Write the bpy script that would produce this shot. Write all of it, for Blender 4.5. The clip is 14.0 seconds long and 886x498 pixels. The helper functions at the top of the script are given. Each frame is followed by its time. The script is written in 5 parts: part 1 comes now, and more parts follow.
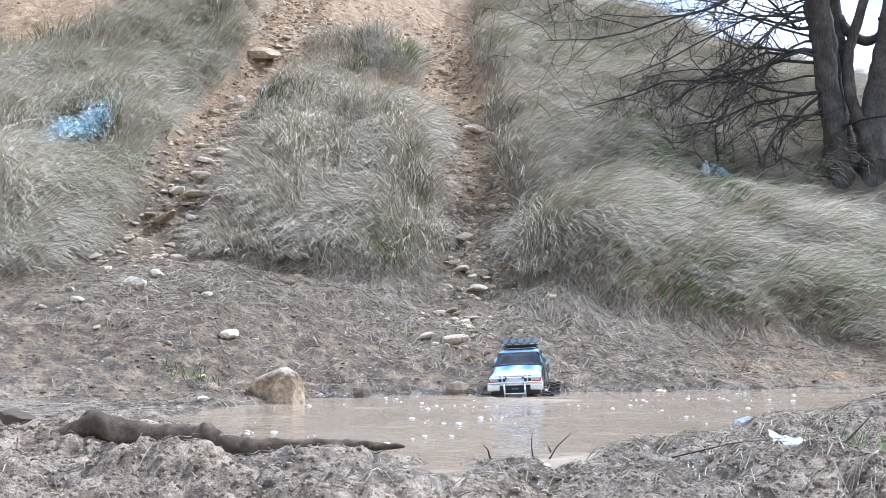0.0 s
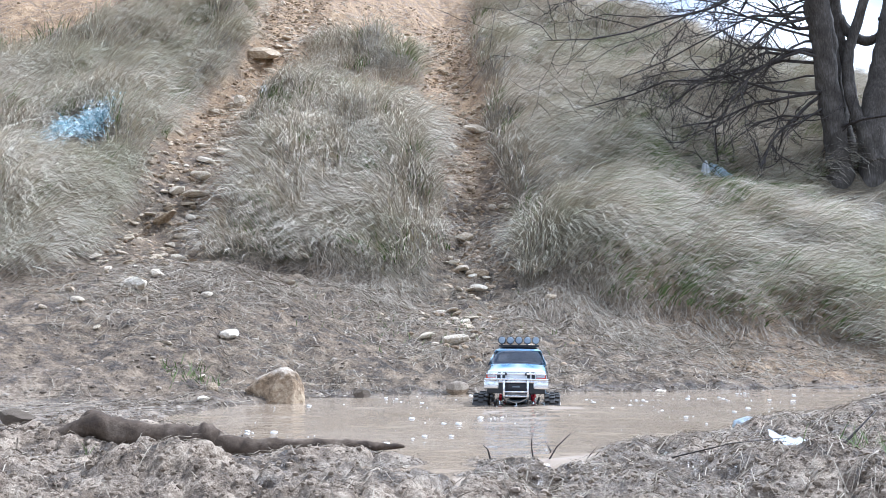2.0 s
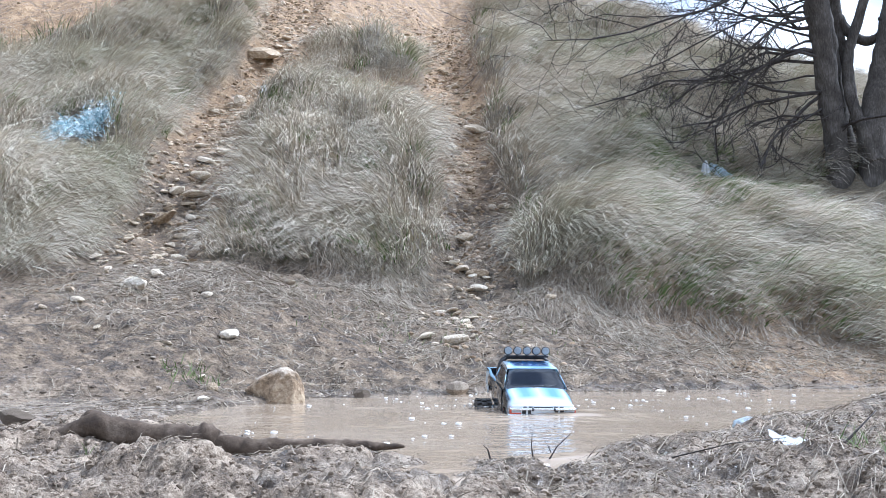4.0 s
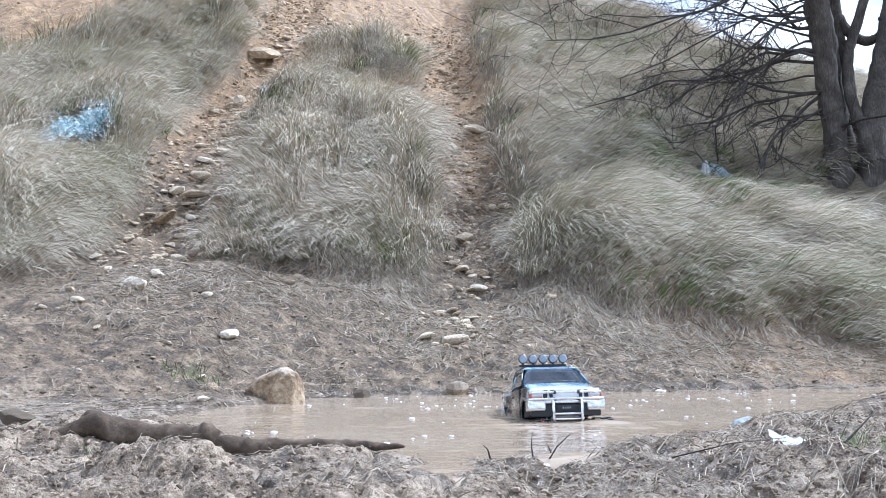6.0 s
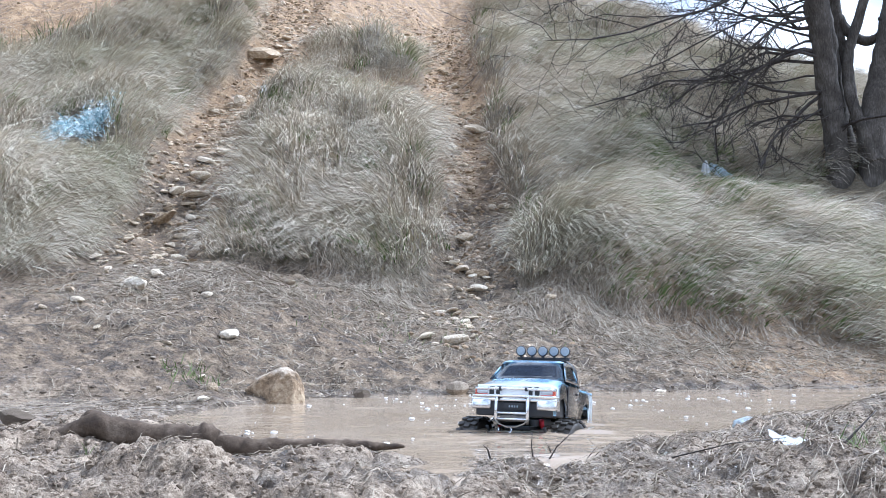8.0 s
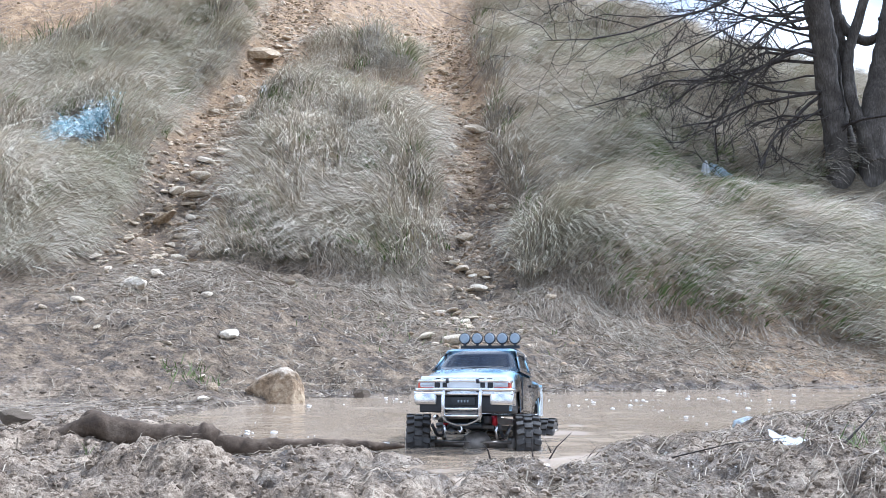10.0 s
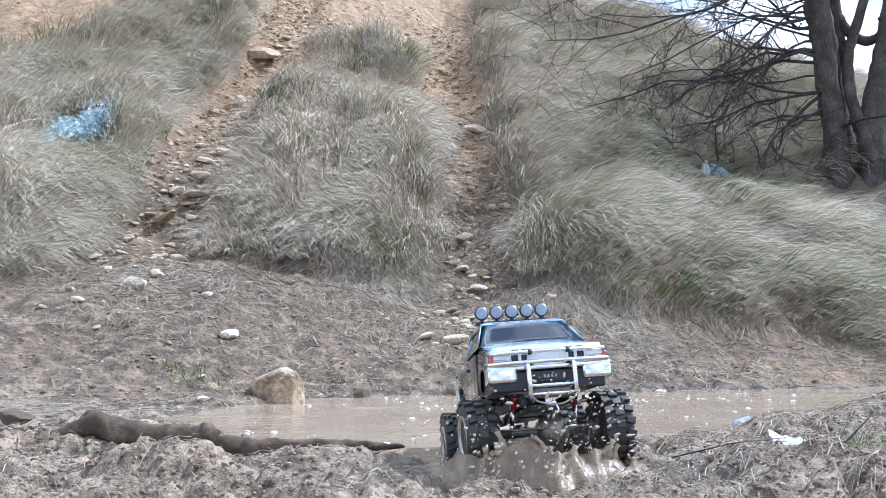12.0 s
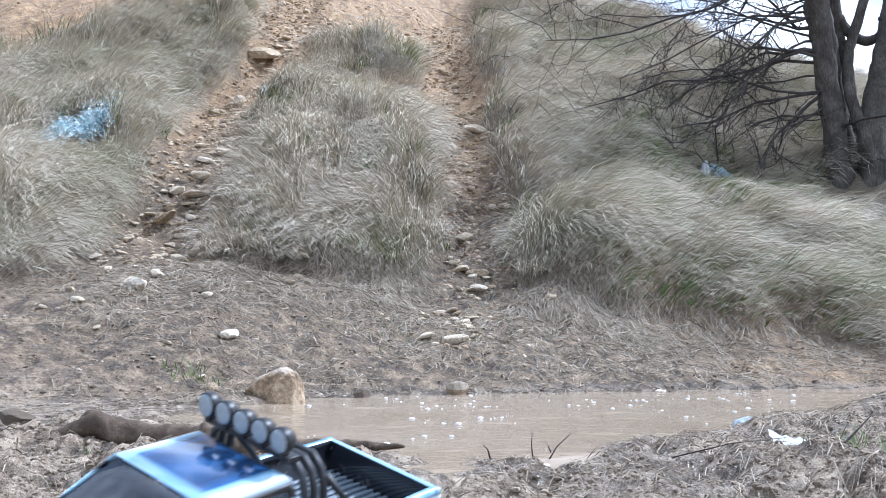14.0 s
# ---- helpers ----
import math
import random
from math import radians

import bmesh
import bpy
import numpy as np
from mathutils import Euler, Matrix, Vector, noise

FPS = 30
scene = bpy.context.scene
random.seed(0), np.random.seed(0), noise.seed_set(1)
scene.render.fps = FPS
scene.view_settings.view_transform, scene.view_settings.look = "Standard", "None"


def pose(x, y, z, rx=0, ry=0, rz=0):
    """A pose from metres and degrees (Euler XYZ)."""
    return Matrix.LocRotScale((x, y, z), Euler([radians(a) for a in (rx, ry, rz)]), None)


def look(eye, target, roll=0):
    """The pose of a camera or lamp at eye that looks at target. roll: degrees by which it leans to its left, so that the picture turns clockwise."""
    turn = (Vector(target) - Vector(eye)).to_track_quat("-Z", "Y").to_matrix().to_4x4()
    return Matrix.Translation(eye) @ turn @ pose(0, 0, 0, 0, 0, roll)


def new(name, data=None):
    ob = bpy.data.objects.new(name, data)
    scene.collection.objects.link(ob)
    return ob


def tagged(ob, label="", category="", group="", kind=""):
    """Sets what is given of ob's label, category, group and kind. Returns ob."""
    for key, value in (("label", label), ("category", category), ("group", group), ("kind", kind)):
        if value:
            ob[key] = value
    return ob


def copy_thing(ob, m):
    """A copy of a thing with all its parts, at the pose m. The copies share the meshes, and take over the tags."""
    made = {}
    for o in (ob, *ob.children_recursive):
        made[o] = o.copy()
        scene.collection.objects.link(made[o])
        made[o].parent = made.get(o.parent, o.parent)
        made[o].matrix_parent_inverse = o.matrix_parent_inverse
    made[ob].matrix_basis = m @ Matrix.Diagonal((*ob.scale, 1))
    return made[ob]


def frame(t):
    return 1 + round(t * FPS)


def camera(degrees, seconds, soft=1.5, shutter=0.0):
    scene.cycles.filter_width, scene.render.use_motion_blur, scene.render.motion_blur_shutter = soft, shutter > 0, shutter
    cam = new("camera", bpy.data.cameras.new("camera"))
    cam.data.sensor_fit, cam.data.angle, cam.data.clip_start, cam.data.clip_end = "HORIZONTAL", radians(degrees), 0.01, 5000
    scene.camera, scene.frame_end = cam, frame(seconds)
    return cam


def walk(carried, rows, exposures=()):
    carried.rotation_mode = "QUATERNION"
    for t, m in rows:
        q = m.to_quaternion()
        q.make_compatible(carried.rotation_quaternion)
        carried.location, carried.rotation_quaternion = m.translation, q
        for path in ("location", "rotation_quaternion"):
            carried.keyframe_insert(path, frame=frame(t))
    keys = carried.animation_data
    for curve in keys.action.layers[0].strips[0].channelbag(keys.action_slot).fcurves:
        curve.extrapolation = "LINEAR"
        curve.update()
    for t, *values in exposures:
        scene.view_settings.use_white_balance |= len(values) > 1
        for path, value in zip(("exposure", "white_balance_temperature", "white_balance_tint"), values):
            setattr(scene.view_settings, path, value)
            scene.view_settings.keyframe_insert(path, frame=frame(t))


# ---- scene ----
# The camera stands still on a low tripod before the puddle.
cam = camera(47.1, 14.0, soft=0.6, shutter=0.15)
STAND = look((0, 0, 0.225), (0, 10, 0.225 + 10 * 149 / 1800))
walk(cam, [(0.0, STAND), (14.0, STAND)], [(0.0, 0.74, 5080, 10), (14.0, 0.74, 5080, 10)])

# ---- daylight: broken cloud, a sun high on the right ----
SUN_HEIGHT, SUN_SIDE = radians(52), radians(68)
world = bpy.data.worlds.new("sky")
scene.world = world
world.use_nodes = True
wn, wl = world.node_tree.nodes, world.node_tree.links
sky = wn.new("ShaderNodeTexSky")
sky.sky_type, sky.sun_disc = "NISHITA", False
sky.sun_elevation, sky.sun_rotation = SUN_HEIGHT, SUN_SIDE
cloud = wn.new("ShaderNodeTexNoise")
cloud.inputs["Scale"].default_value, cloud.inputs["Detail"].default_value = 2.6, 8
cloud_cover = wn.new("ShaderNodeMapRange")
cloud_cover.inputs["From Min"].default_value, cloud_cover.inputs["From Max"].default_value = 0.42, 0.60
cloud_cover.inputs["To Min"].default_value = 0.6
cloud_mix = wn.new("ShaderNodeMix")
cloud_mix.data_type = "RGBA"
billow = wn.new("ShaderNodeTexNoise")
billow.inputs["Scale"].default_value, billow.inputs["Detail"].default_value = 4.5, 6
billow_tone = wn.new("ShaderNodeValToRGB")
billow_tone.color_ramp.elements[0].position, billow_tone.color_ramp.elements[0].color = 0.42, (3.0, 3.4, 4.2, 1)
billow_tone.color_ramp.elements[1].position, billow_tone.color_ramp.elements[1].color = 0.58, (15.0, 14.9, 14.7, 1)
wl.new(billow.outputs["Fac"], billow_tone.inputs["Fac"])
wl.new(billow_tone.outputs["Color"], cloud_mix.inputs["B"])
sky_place = wn.new("ShaderNodeTexCoord")
wl.new(sky_place.outputs["Generated"], cloud.inputs["Vector"])
wl.new(sky_place.outputs["Generated"], billow.inputs["Vector"])
wl.new(cloud.outputs["Fac"], cloud_cover.inputs["Value"])
wl.new(cloud_cover.outputs["Result"], cloud_mix.inputs["Factor"])
wl.new(sky.outputs["Color"], cloud_mix.inputs["A"])
wl.new(cloud_mix.outputs["Result"], wn["Background"].inputs["Color"])
wn["Background"].inputs["Strength"].default_value = 0.10

sun = new("sun", bpy.data.lights.new("sun", "SUN"))
sun.data.energy, sun.data.angle, sun.data.color = 4.2, radians(2), (1.0, 0.96, 0.90)
sun.matrix_basis = look((math.sin(SUN_SIDE) * math.cos(SUN_HEIGHT) * 20, math.cos(SUN_SIDE) * math.cos(SUN_HEIGHT) * 20, math.sin(SUN_HEIGHT) * 20), (0, 0, 0))


# ---- materials ----
class Nodes:
    """A node material with a short way to add and join nodes."""

    def __init__(self, name):
        self.mat = bpy.data.materials.new(name)
        self.mat.use_nodes = True
        self.tree = self.mat.node_tree
        self.shader = self.tree.nodes["Principled BSDF"]

    def add(self, kind, **inputs):
        node = self.tree.nodes.new("ShaderNode" + kind)
        for key, value in inputs.items():
            self.put(node, key.replace("_", " "), value)
        return node

    def put(self, node, key, value):
        if isinstance(value, bpy.types.NodeSocket):
            self.tree.links.new(value, node.inputs[key])
        else:
            node.inputs[key].default_value = value

    def set(self, **inputs):
        for key, value in inputs.items():
            self.put(self.shader, key.replace("_", " "), value)

    def place(self, kind="Object"):
        return self.add("TexCoord").outputs[kind]

    def noise(self, scale, detail=4, rough=0.6, vector=None):
        node = self.add("TexNoise", Scale=scale, Detail=detail, Roughness=rough)
        self.put(node, "Vector", vector or self.place())
        return node.outputs["Fac"]

    def span(self, value, a, b, lo=0.0, hi=1.0):
        node = self.add("MapRange", Value=value, From_Min=a, From_Max=b, To_Min=lo, To_Max=hi)
        return node.outputs["Result"]

    def ramp(self, value, *stops):
        node = self.add("ValToRGB", Fac=value)
        ramp = node.color_ramp
        while len(ramp.elements) < len(stops):
            ramp.elements.new(0.5)
        for element, (at, colour) in zip(ramp.elements, stops):
            element.position, element.color = at, (*colour, 1)
        return node.outputs["Color"]

    def mix(self, factor, a, b):
        node = self.add("Mix")
        node.data_type = "RGBA"
        for key, value in (("Factor", factor), ("A", a), ("B", b)):
            self.put(node, key, (*value, 1) if isinstance(value, tuple) and len(value) == 3 else value)
        return node.outputs["Result"]

    def sums(self, how, a, b=0.0):
        node = self.add("Math")
        node.operation = how
        for k, value in enumerate((a, b)):
            if isinstance(value, bpy.types.NodeSocket):
                self.tree.links.new(value, node.inputs[k])
            else:
                node.inputs[k].default_value = value
        return node.outputs[0]

    def bump(self, height, depth, strength=1.0):
        node = self.add("Bump", Height=height, Distance=depth, Strength=strength)
        self.set(Normal=node.outputs["Normal"])


def plain(name, colour, rough=0.5, metal=0.0, grain=60.0, vary=0.25, depth=0.0, **more):
    """One colour, varied by grain and by larger stains."""
    n = Nodes(name)
    fine, large = n.noise(grain), n.noise(grain / 9, 3)
    both = n.sums("ADD", n.sums("MULTIPLY", fine, 0.5), n.sums("MULTIPLY", large, 0.5))
    dark, light = tuple(c * (1 - vary) for c in colour), tuple(min(1, c * (1 + vary)) for c in colour)
    n.set(Base_Color=n.ramp(both, (0.32, dark), (0.68, light)), Metallic=metal, Roughness=n.span(large, 0.3, 0.7, rough * 0.85, min(1, rough * 1.15)), **more)
    if depth:
        n.bump(fine, depth)
    return n.mat


def earth_material():
    """Wet grey mud by the water, brown soil on the slope, ochre subsoil in the ruts."""
    n = Nodes("earth")
    at = n.place()
    axis = n.add("SeparateXYZ", Vector=at)
    x, y, z = axis.outputs
    grit = n.noise(300, 4, 0.7)
    fine, mid, big = n.sums("ADD", n.sums("MULTIPLY", n.noise(70, 6, 0.7), 0.6), n.sums("MULTIPLY", grit, 0.4)), n.noise(14, 5), n.noise(1.7, 4)
    mud = n.ramp(n.sums("ADD", n.sums("MULTIPLY", fine, 0.55), n.sums("MULTIPLY", mid, 0.45)), (0.40, (0.045, 0.032, 0.021)), (0.49, (0.225, 0.167, 0.115)), (0.58, (0.52, 0.42, 0.315)))
    soil = n.ramp(n.sums("ADD", n.sums("MULTIPLY", fine, 0.5), n.sums("MULTIPLY", mid, 0.5)), (0.40, (0.036, 0.026, 0.017)), (0.50, (0.140, 0.100, 0.064)), (0.60, (0.34, 0.262, 0.18)))
    ochre = n.ramp(n.sums("ADD", n.sums("MULTIPLY", fine, 0.5), n.sums("MULTIPLY", mid, 0.5)), (0.38, (0.095, 0.057, 0.028)), (0.50, (0.30, 0.190, 0.098)), (0.61, (0.52, 0.37, 0.22)))
    up = n.span(n.sums("ADD", y, n.sums("MULTIPLY", n.sums("SUBTRACT", mid, 0.5), 1.2)), 2.75, 3.5)
    colour = n.mix(up, mud, soil)
    open_soil = n.add("Attribute")
    open_soil.attribute_name = "bare"
    litter = n.ramp(fine, (0.38, (0.06, 0.048, 0.03)), (0.52, (0.17, 0.138, 0.092)), (0.64, (0.34, 0.285, 0.20)))
    colour = n.mix(n.sums("MULTIPLY", n.span(open_soil.outputs["Fac"], 0.75, 0.35), n.span(y, 4.6, 5.2)), colour, litter)
    high = n.span(n.sums("ADD", y, n.sums("MULTIPLY", n.sums("SUBTRACT", big, 0.5), 4.0)), 6.1, 8.2, 0.0, 0.95)
    high = n.sums("MULTIPLY", high, open_soil.outputs["Fac"])
    ledge = n.sums("MULTIPLY", n.span(n.sums("ADD", x, n.sums("MULTIPLY", n.sums("SUBTRACT", big, 0.5), 1.0)), 0.7, 1.5), n.sums("MULTIPLY", n.span(y, 4.1, 4.5), n.span(y, 6.0, 5.4)))
    colour = n.mix(n.sums("MULTIPLY", ledge, 0.6), n.mix(high, colour, ochre), ochre)
    wet = n.span(n.sums("ADD", z, n.sums("MULTIPLY", n.sums("SUBTRACT", mid, 0.5), 0.05)), 0.028, 0.0)
    near = n.sums("MULTIPLY", n.span(y, 4.6, 4.0), n.span(y, 1.50, 1.62))
    wet = n.sums("MULTIPLY", wet, near)
    n.set(Base_Color=n.mix(n.sums("MULTIPLY", wet, 0.45), colour, (0.13, 0.105, 0.08)), Roughness=n.sums("MULTIPLY", n.span(wet, 0, 1, 0.95, 0.16), n.span(mid, 0.4, 0.62, 0.55, 1.0)), Specular_IOR_Level=n.span(wet, 0, 1, 0.3, 0.7))
    n.bump(n.sums("ADD", n.sums("MULTIPLY", fine, 0.6), mid), 0.026)
    return n.mat


def water_material():
    """Opaque milky-brown puddle water with a sky-bright gloss."""
    n = Nodes("muddy_water")
    swirl = n.noise(3.0, 4)
    n.set(Base_Color=n.ramp(swirl, (0.3, (0.27, 0.205, 0.142)), (0.7, (0.36, 0.285, 0.21))), Roughness=0.03, IOR=1.33, Specular_IOR_Level=0.8)
    wave = n.noise(26, 3, 0.5)
    n.bump(n.sums("ADD", wave, n.sums("MULTIPLY", n.noise(7, 2), 2.0)), 0.0035, 1.0)
    return n.mat


def grass_material(name, root, mid, tip, green):
    """Blades that vary one by one and tuft by tuft."""
    n = Nodes(name)
    one = n.add("NewGeometry").outputs["Random Per Island"]
    tuft = n.noise(2.4, 4)
    pick = n.sums("ADD", n.sums("MULTIPLY", one, 0.5), n.sums("MULTIPLY", tuft, 0.5))
    colour = n.ramp(pick, (0.18, root), (0.48, mid), (0.78, tip))
    patch = n.span(n.sums("ADD", n.noise(0.9, 3), n.sums("MULTIPLY", one, 0.25)), 0.60, 0.80, 0.0, 0.5)
    n.set(Base_Color=n.mix(patch, colour, green), Roughness=0.65, Specular_IOR_Level=0.25)
    return n.mat


M_EARTH = earth_material()
M_WATER = water_material()
M_STRAW = grass_material("dry_grass", (0.21, 0.172, 0.122), (0.55, 0.475, 0.365), (0.86, 0.79, 0.66), (0.28, 0.28, 0.16))
M_GREEN = grass_material("green_grass", (0.07, 0.10, 0.03), (0.13, 0.18, 0.055), (0.24, 0.28, 0.12), (0.09, 0.15, 0.03))
M_THATCH = grass_material("trodden_straw", (0.07, 0.052, 0.035), (0.24, 0.19, 0.135), (0.58, 0.50, 0.39), (0.22, 0.19, 0.13))


# ---- lie of the land ----
def smooth(v):
    v = np.clip(v, 0, 1)
    return v * v * (3 - 2 * v)


def lattice(i, j, seed):
    v = np.sin(i * 127.1 + j * 311.7 + seed * 74.7) * 43758.5453
    return v - np.floor(v)


def value_noise(x, y, seed=0):
    """Smooth noise between 0 and 1 over arrays of x and y."""
    i, j = np.floor(x), np.floor(y)
    u, v = smooth(x - i), smooth(y - j)
    a, b = lattice(i, j, seed), lattice(i + 1, j, seed)
    c, d = lattice(i, j + 1, seed), lattice(i + 1, j + 1, seed)
    return (a * (1 - u) + b * u) * (1 - v) + (c * (1 - u) + d * u) * v


def fractal(x, y, octaves=4, seed=0):
    total, weight = 0, 1.0
    for k in range(octaves):
        total = total + weight * (value_noise(x * 2 ** k + 17 * k, y * 2 ** k - 9 * k, seed + k) - 0.5)
        weight *= 0.5
    return total


# Shores of the puddle and the lie of the land: places along x, and the y or height there.
NEAR_SHORE = ([-3, -0.9, -0.70, -0.49, -0.3, -0.09, 0.07, 0.30, 0.52, 0.96, 1.53, 2.6, 4], [2.5, 2.5, 2.35, 2.19, 2.0, 1.80, 1.80, 1.93, 2.25, 2.79, 3.52, 4.6, 5])
FAR_SHORE = ([-3, -0.9, -0.79, -0.64, -0.18, 0.47, 1.16, 1.86, 2.6, 4], [2.4, 2.45, 2.61, 3.24, 3.79, 3.93, 4.05, 4.26, 4.5, 4.6])
BANK_TOP = ([-2, -0.9, -0.3, -0.12, 0.08, 0.3, 0.6, 1.0, 1.6, 3], [0.010, 0.010, 0.010, 0.010, 0.012, 0.014, 0.016, 0.014, 0.010, 0.010])
MUD_RISE = ([-3, -1, 0.3, 1.3, 3], [0.27, 0.26, 0.25, 0.13, 0.11])
WET_FLAT = ([-1.6, -0.9, -0.45, -0.1], [0.12, 0.15, 0.12, 0.0])
HILL_FOOT = 5.3


def lie(x, y):
    """Height of the land without ruts, clods and stones."""
    near, far = np.interp(x, *NEAR_SHORE), np.interp(x, *FAR_SHORE)
    inside = np.minimum(y - near, far - y)
    bed = -0.13 * smooth(inside / 0.35)
    s = np.maximum(near - y, 0)
    bank = np.interp(x, *BANK_TOP) * smooth(s / 0.14) - 0.22 * np.clip(1.60 - y, 0, 1.5) * smooth(s / 0.1)
    rise = np.interp(x, *MUD_RISE)
    flat = np.interp(x, *WET_FLAT)
    foot = np.interp(x, [-3, -1.6, -1.0, -0.64, -0.18, 0.47, 1.16, 1.86, 2.6, 4], [2.55, 2.75, 3.0, 3.3, 3.79, 3.93, 4.05, 4.26, 4.5, 4.6])
    s2 = np.maximum(y - np.maximum(foot, near), 0)
    s2 = np.maximum(s2 - flat, 0) + 0.10 * np.minimum(s2, flat)
    k = 0.22
    hill = rise * s2 + (0.6 - rise) * k * np.logaddexp(0, (y - HILL_FOOT) / k)
    crest = np.interp(x, [0.6, 1.2, 2.38, 2.87, 3.4, 4.5, 9], [5.2, 4.7, 3.5, 2.95, 2.45, 1.95, 0.6]) - 0.04 * np.maximum(0, y - 13)
    crest = np.maximum(crest, 0.1)
    hill = -0.2 * np.logaddexp(-hill / 0.2, -crest / 0.2)
    hill = np.where(y > 4.4, hill, rise * s2)
    hill = hill + 0.008 * smooth((y - far) / 0.15)
    return np.where(inside > 0, bed, np.where(y < near, np.where(y < far, bank, bank), hill))


# ---- land ----
def sheet(name, xs, ys, height, material, label, kind="structure", category="", where=None):
    """A grid of quads over xs and ys with heights from a function; where: a function that tells which to keep."""
    gx, gy = np.meshgrid(xs, ys)
    gz = height(gx, gy)
    v = np.stack([gx, gy, gz], -1).reshape(-1, 3)
    nx, ny = len(xs), len(ys)
    i = (np.arange(ny - 1)[:, None] * nx + np.arange(nx - 1)[None]).reshape(-1)
    f = np.stack([i, i + 1, i + nx + 1, i + nx], -1)
    if where:
        f = f[where(v[f[:, 0], 0], v[f[:, 0], 1])]
    return raw_mesh(name, v, f, material, label, kind, category)


def raw_mesh(name, v, f, material, label="", kind="", category="", smooth_faces=True):
    """A mesh object from arrays of corners and of faces that all have as many corners."""
    me = bpy.data.meshes.new(name)
    me.vertices.add(len(v))
    me.vertices.foreach_set("co", np.ascontiguousarray(v, dtype=np.float32).ravel())
    k = f.shape[1]
    me.loops.add(f.size)
    me.loops.foreach_set("vertex_index", np.ascontiguousarray(f, dtype=np.int32).ravel())
    me.polygons.add(len(f))
    me.polygons.foreach_set("loop_start", np.arange(0, f.size, k, dtype=np.int32))
    me.polygons.foreach_set("use_smooth", np.full(len(f), smooth_faces))
    me.update(calc_edges=True)
    me.materials.append(material)
    return tagged(new(name, me), label, category, "", kind)


RUTS = (([-1.63, -1.50, -1.47, -1.66, -1.66, -1.62, -1.65, -1.56, -1.47], [10.9, 9.36, 8.78, 8.1, 7.15, 6.53, 6.1, 5.2, 4.4], 0.27),
        ([0.10, 0.085, 0.07, 0.085, 0.16, 0.22, 0.15, 0.1], [11.2, 9.4, 8.0, 7.1, 6.45, 5.95, 5.5, 5.0], 0.22))


def rut(x, y, k, widen=1.0):
    """1 in the middle of a rut up the slope, 0 beside it."""
    xs, ys, width = RUTS[k]
    middle = np.interp(y, ys[::-1], xs[::-1]) + 0.10 * fractal(y * 1.3, y * 0 + k, 3, 40 + k)
    width = width * widen * (1 + 0.5 * fractal(y * 2.0, x * 2.0 + 9 * k, 3, 50 + k))
    return smooth(1.6 - np.abs(x - middle) / width) * smooth((y - ys[-1] + 0.6) / 0.8)


def bare(x, y):
    """How bare of grass the slope is, 0 to 1."""
    wob = fractal(x * 1.1, y * 1.1, 4, 60)
    top = smooth((y - 8.5 + 1.6 * wob) / 0.8) * smooth((0.35 - x + 0.6 * wob) / 0.3) * smooth((x + 1.7 + 0.6 * wob) / 0.35)
    track = smooth((y - 8.35 + 0.5 * wob) / 0.4) * smooth((-2.75 - x) / 0.5)
    foot = smooth((np.interp(x, [-3, -1.7, -1.05, -0.1, 0.6, 0.95, 1.5, 4], [4.4, 4.7, 5.15, 5.45, 5.45, 5.25, 5.2, 5.2]) - y + 0.7 * wob) / 0.4 + 0.5)
    return np.maximum.reduce([top, track, foot, rut(x, y, 0), rut(x, y, 1)])


def clumps(x, y, cells, seed):
    """Round lumps packed side by side with creases between them; about one unit high."""
    i, j = np.floor(x * cells), np.floor(y * cells)
    best = np.zeros_like(x)
    for a in (-1, 0, 1):
        for b in (-1, 0, 1):
            cx, cy = i + a + lattice(i + a, j + b, seed), j + b + lattice(i + a, j + b, seed + 5)
            r = 0.45 + 0.5 * lattice(i + a, j + b, seed + 9)
            d2 = (x * cells - cx) ** 2 + (y * cells - cy) ** 2
            best = np.maximum(best, np.sqrt(np.maximum(r * r - d2, 0)))
    return best


def churn(x, y):
    """Clods of trampled mud on the near bank and, finer, on the far shore."""
    wobble = 0.022 * fractal(x * 22, y * 22, 2, 15)
    u, v = x + wobble, y + 0.022 * fractal(x * 22 + 7, y * 22, 2, 16)
    big, small, tiny = clumps(u, v, 17, 81), clumps(u, v, 41, 84), clumps(u, v, 95, 87)
    patch = 0.5 + 0.5 * smooth(0.5 + 1.6 * fractal(x * 4, y * 4, 2, 18))
    return patch * (0.042 * big + 0.018 * small) + 0.0065 * tiny + 0.004 * fractal(x * 60, y * 60, 2, 14)


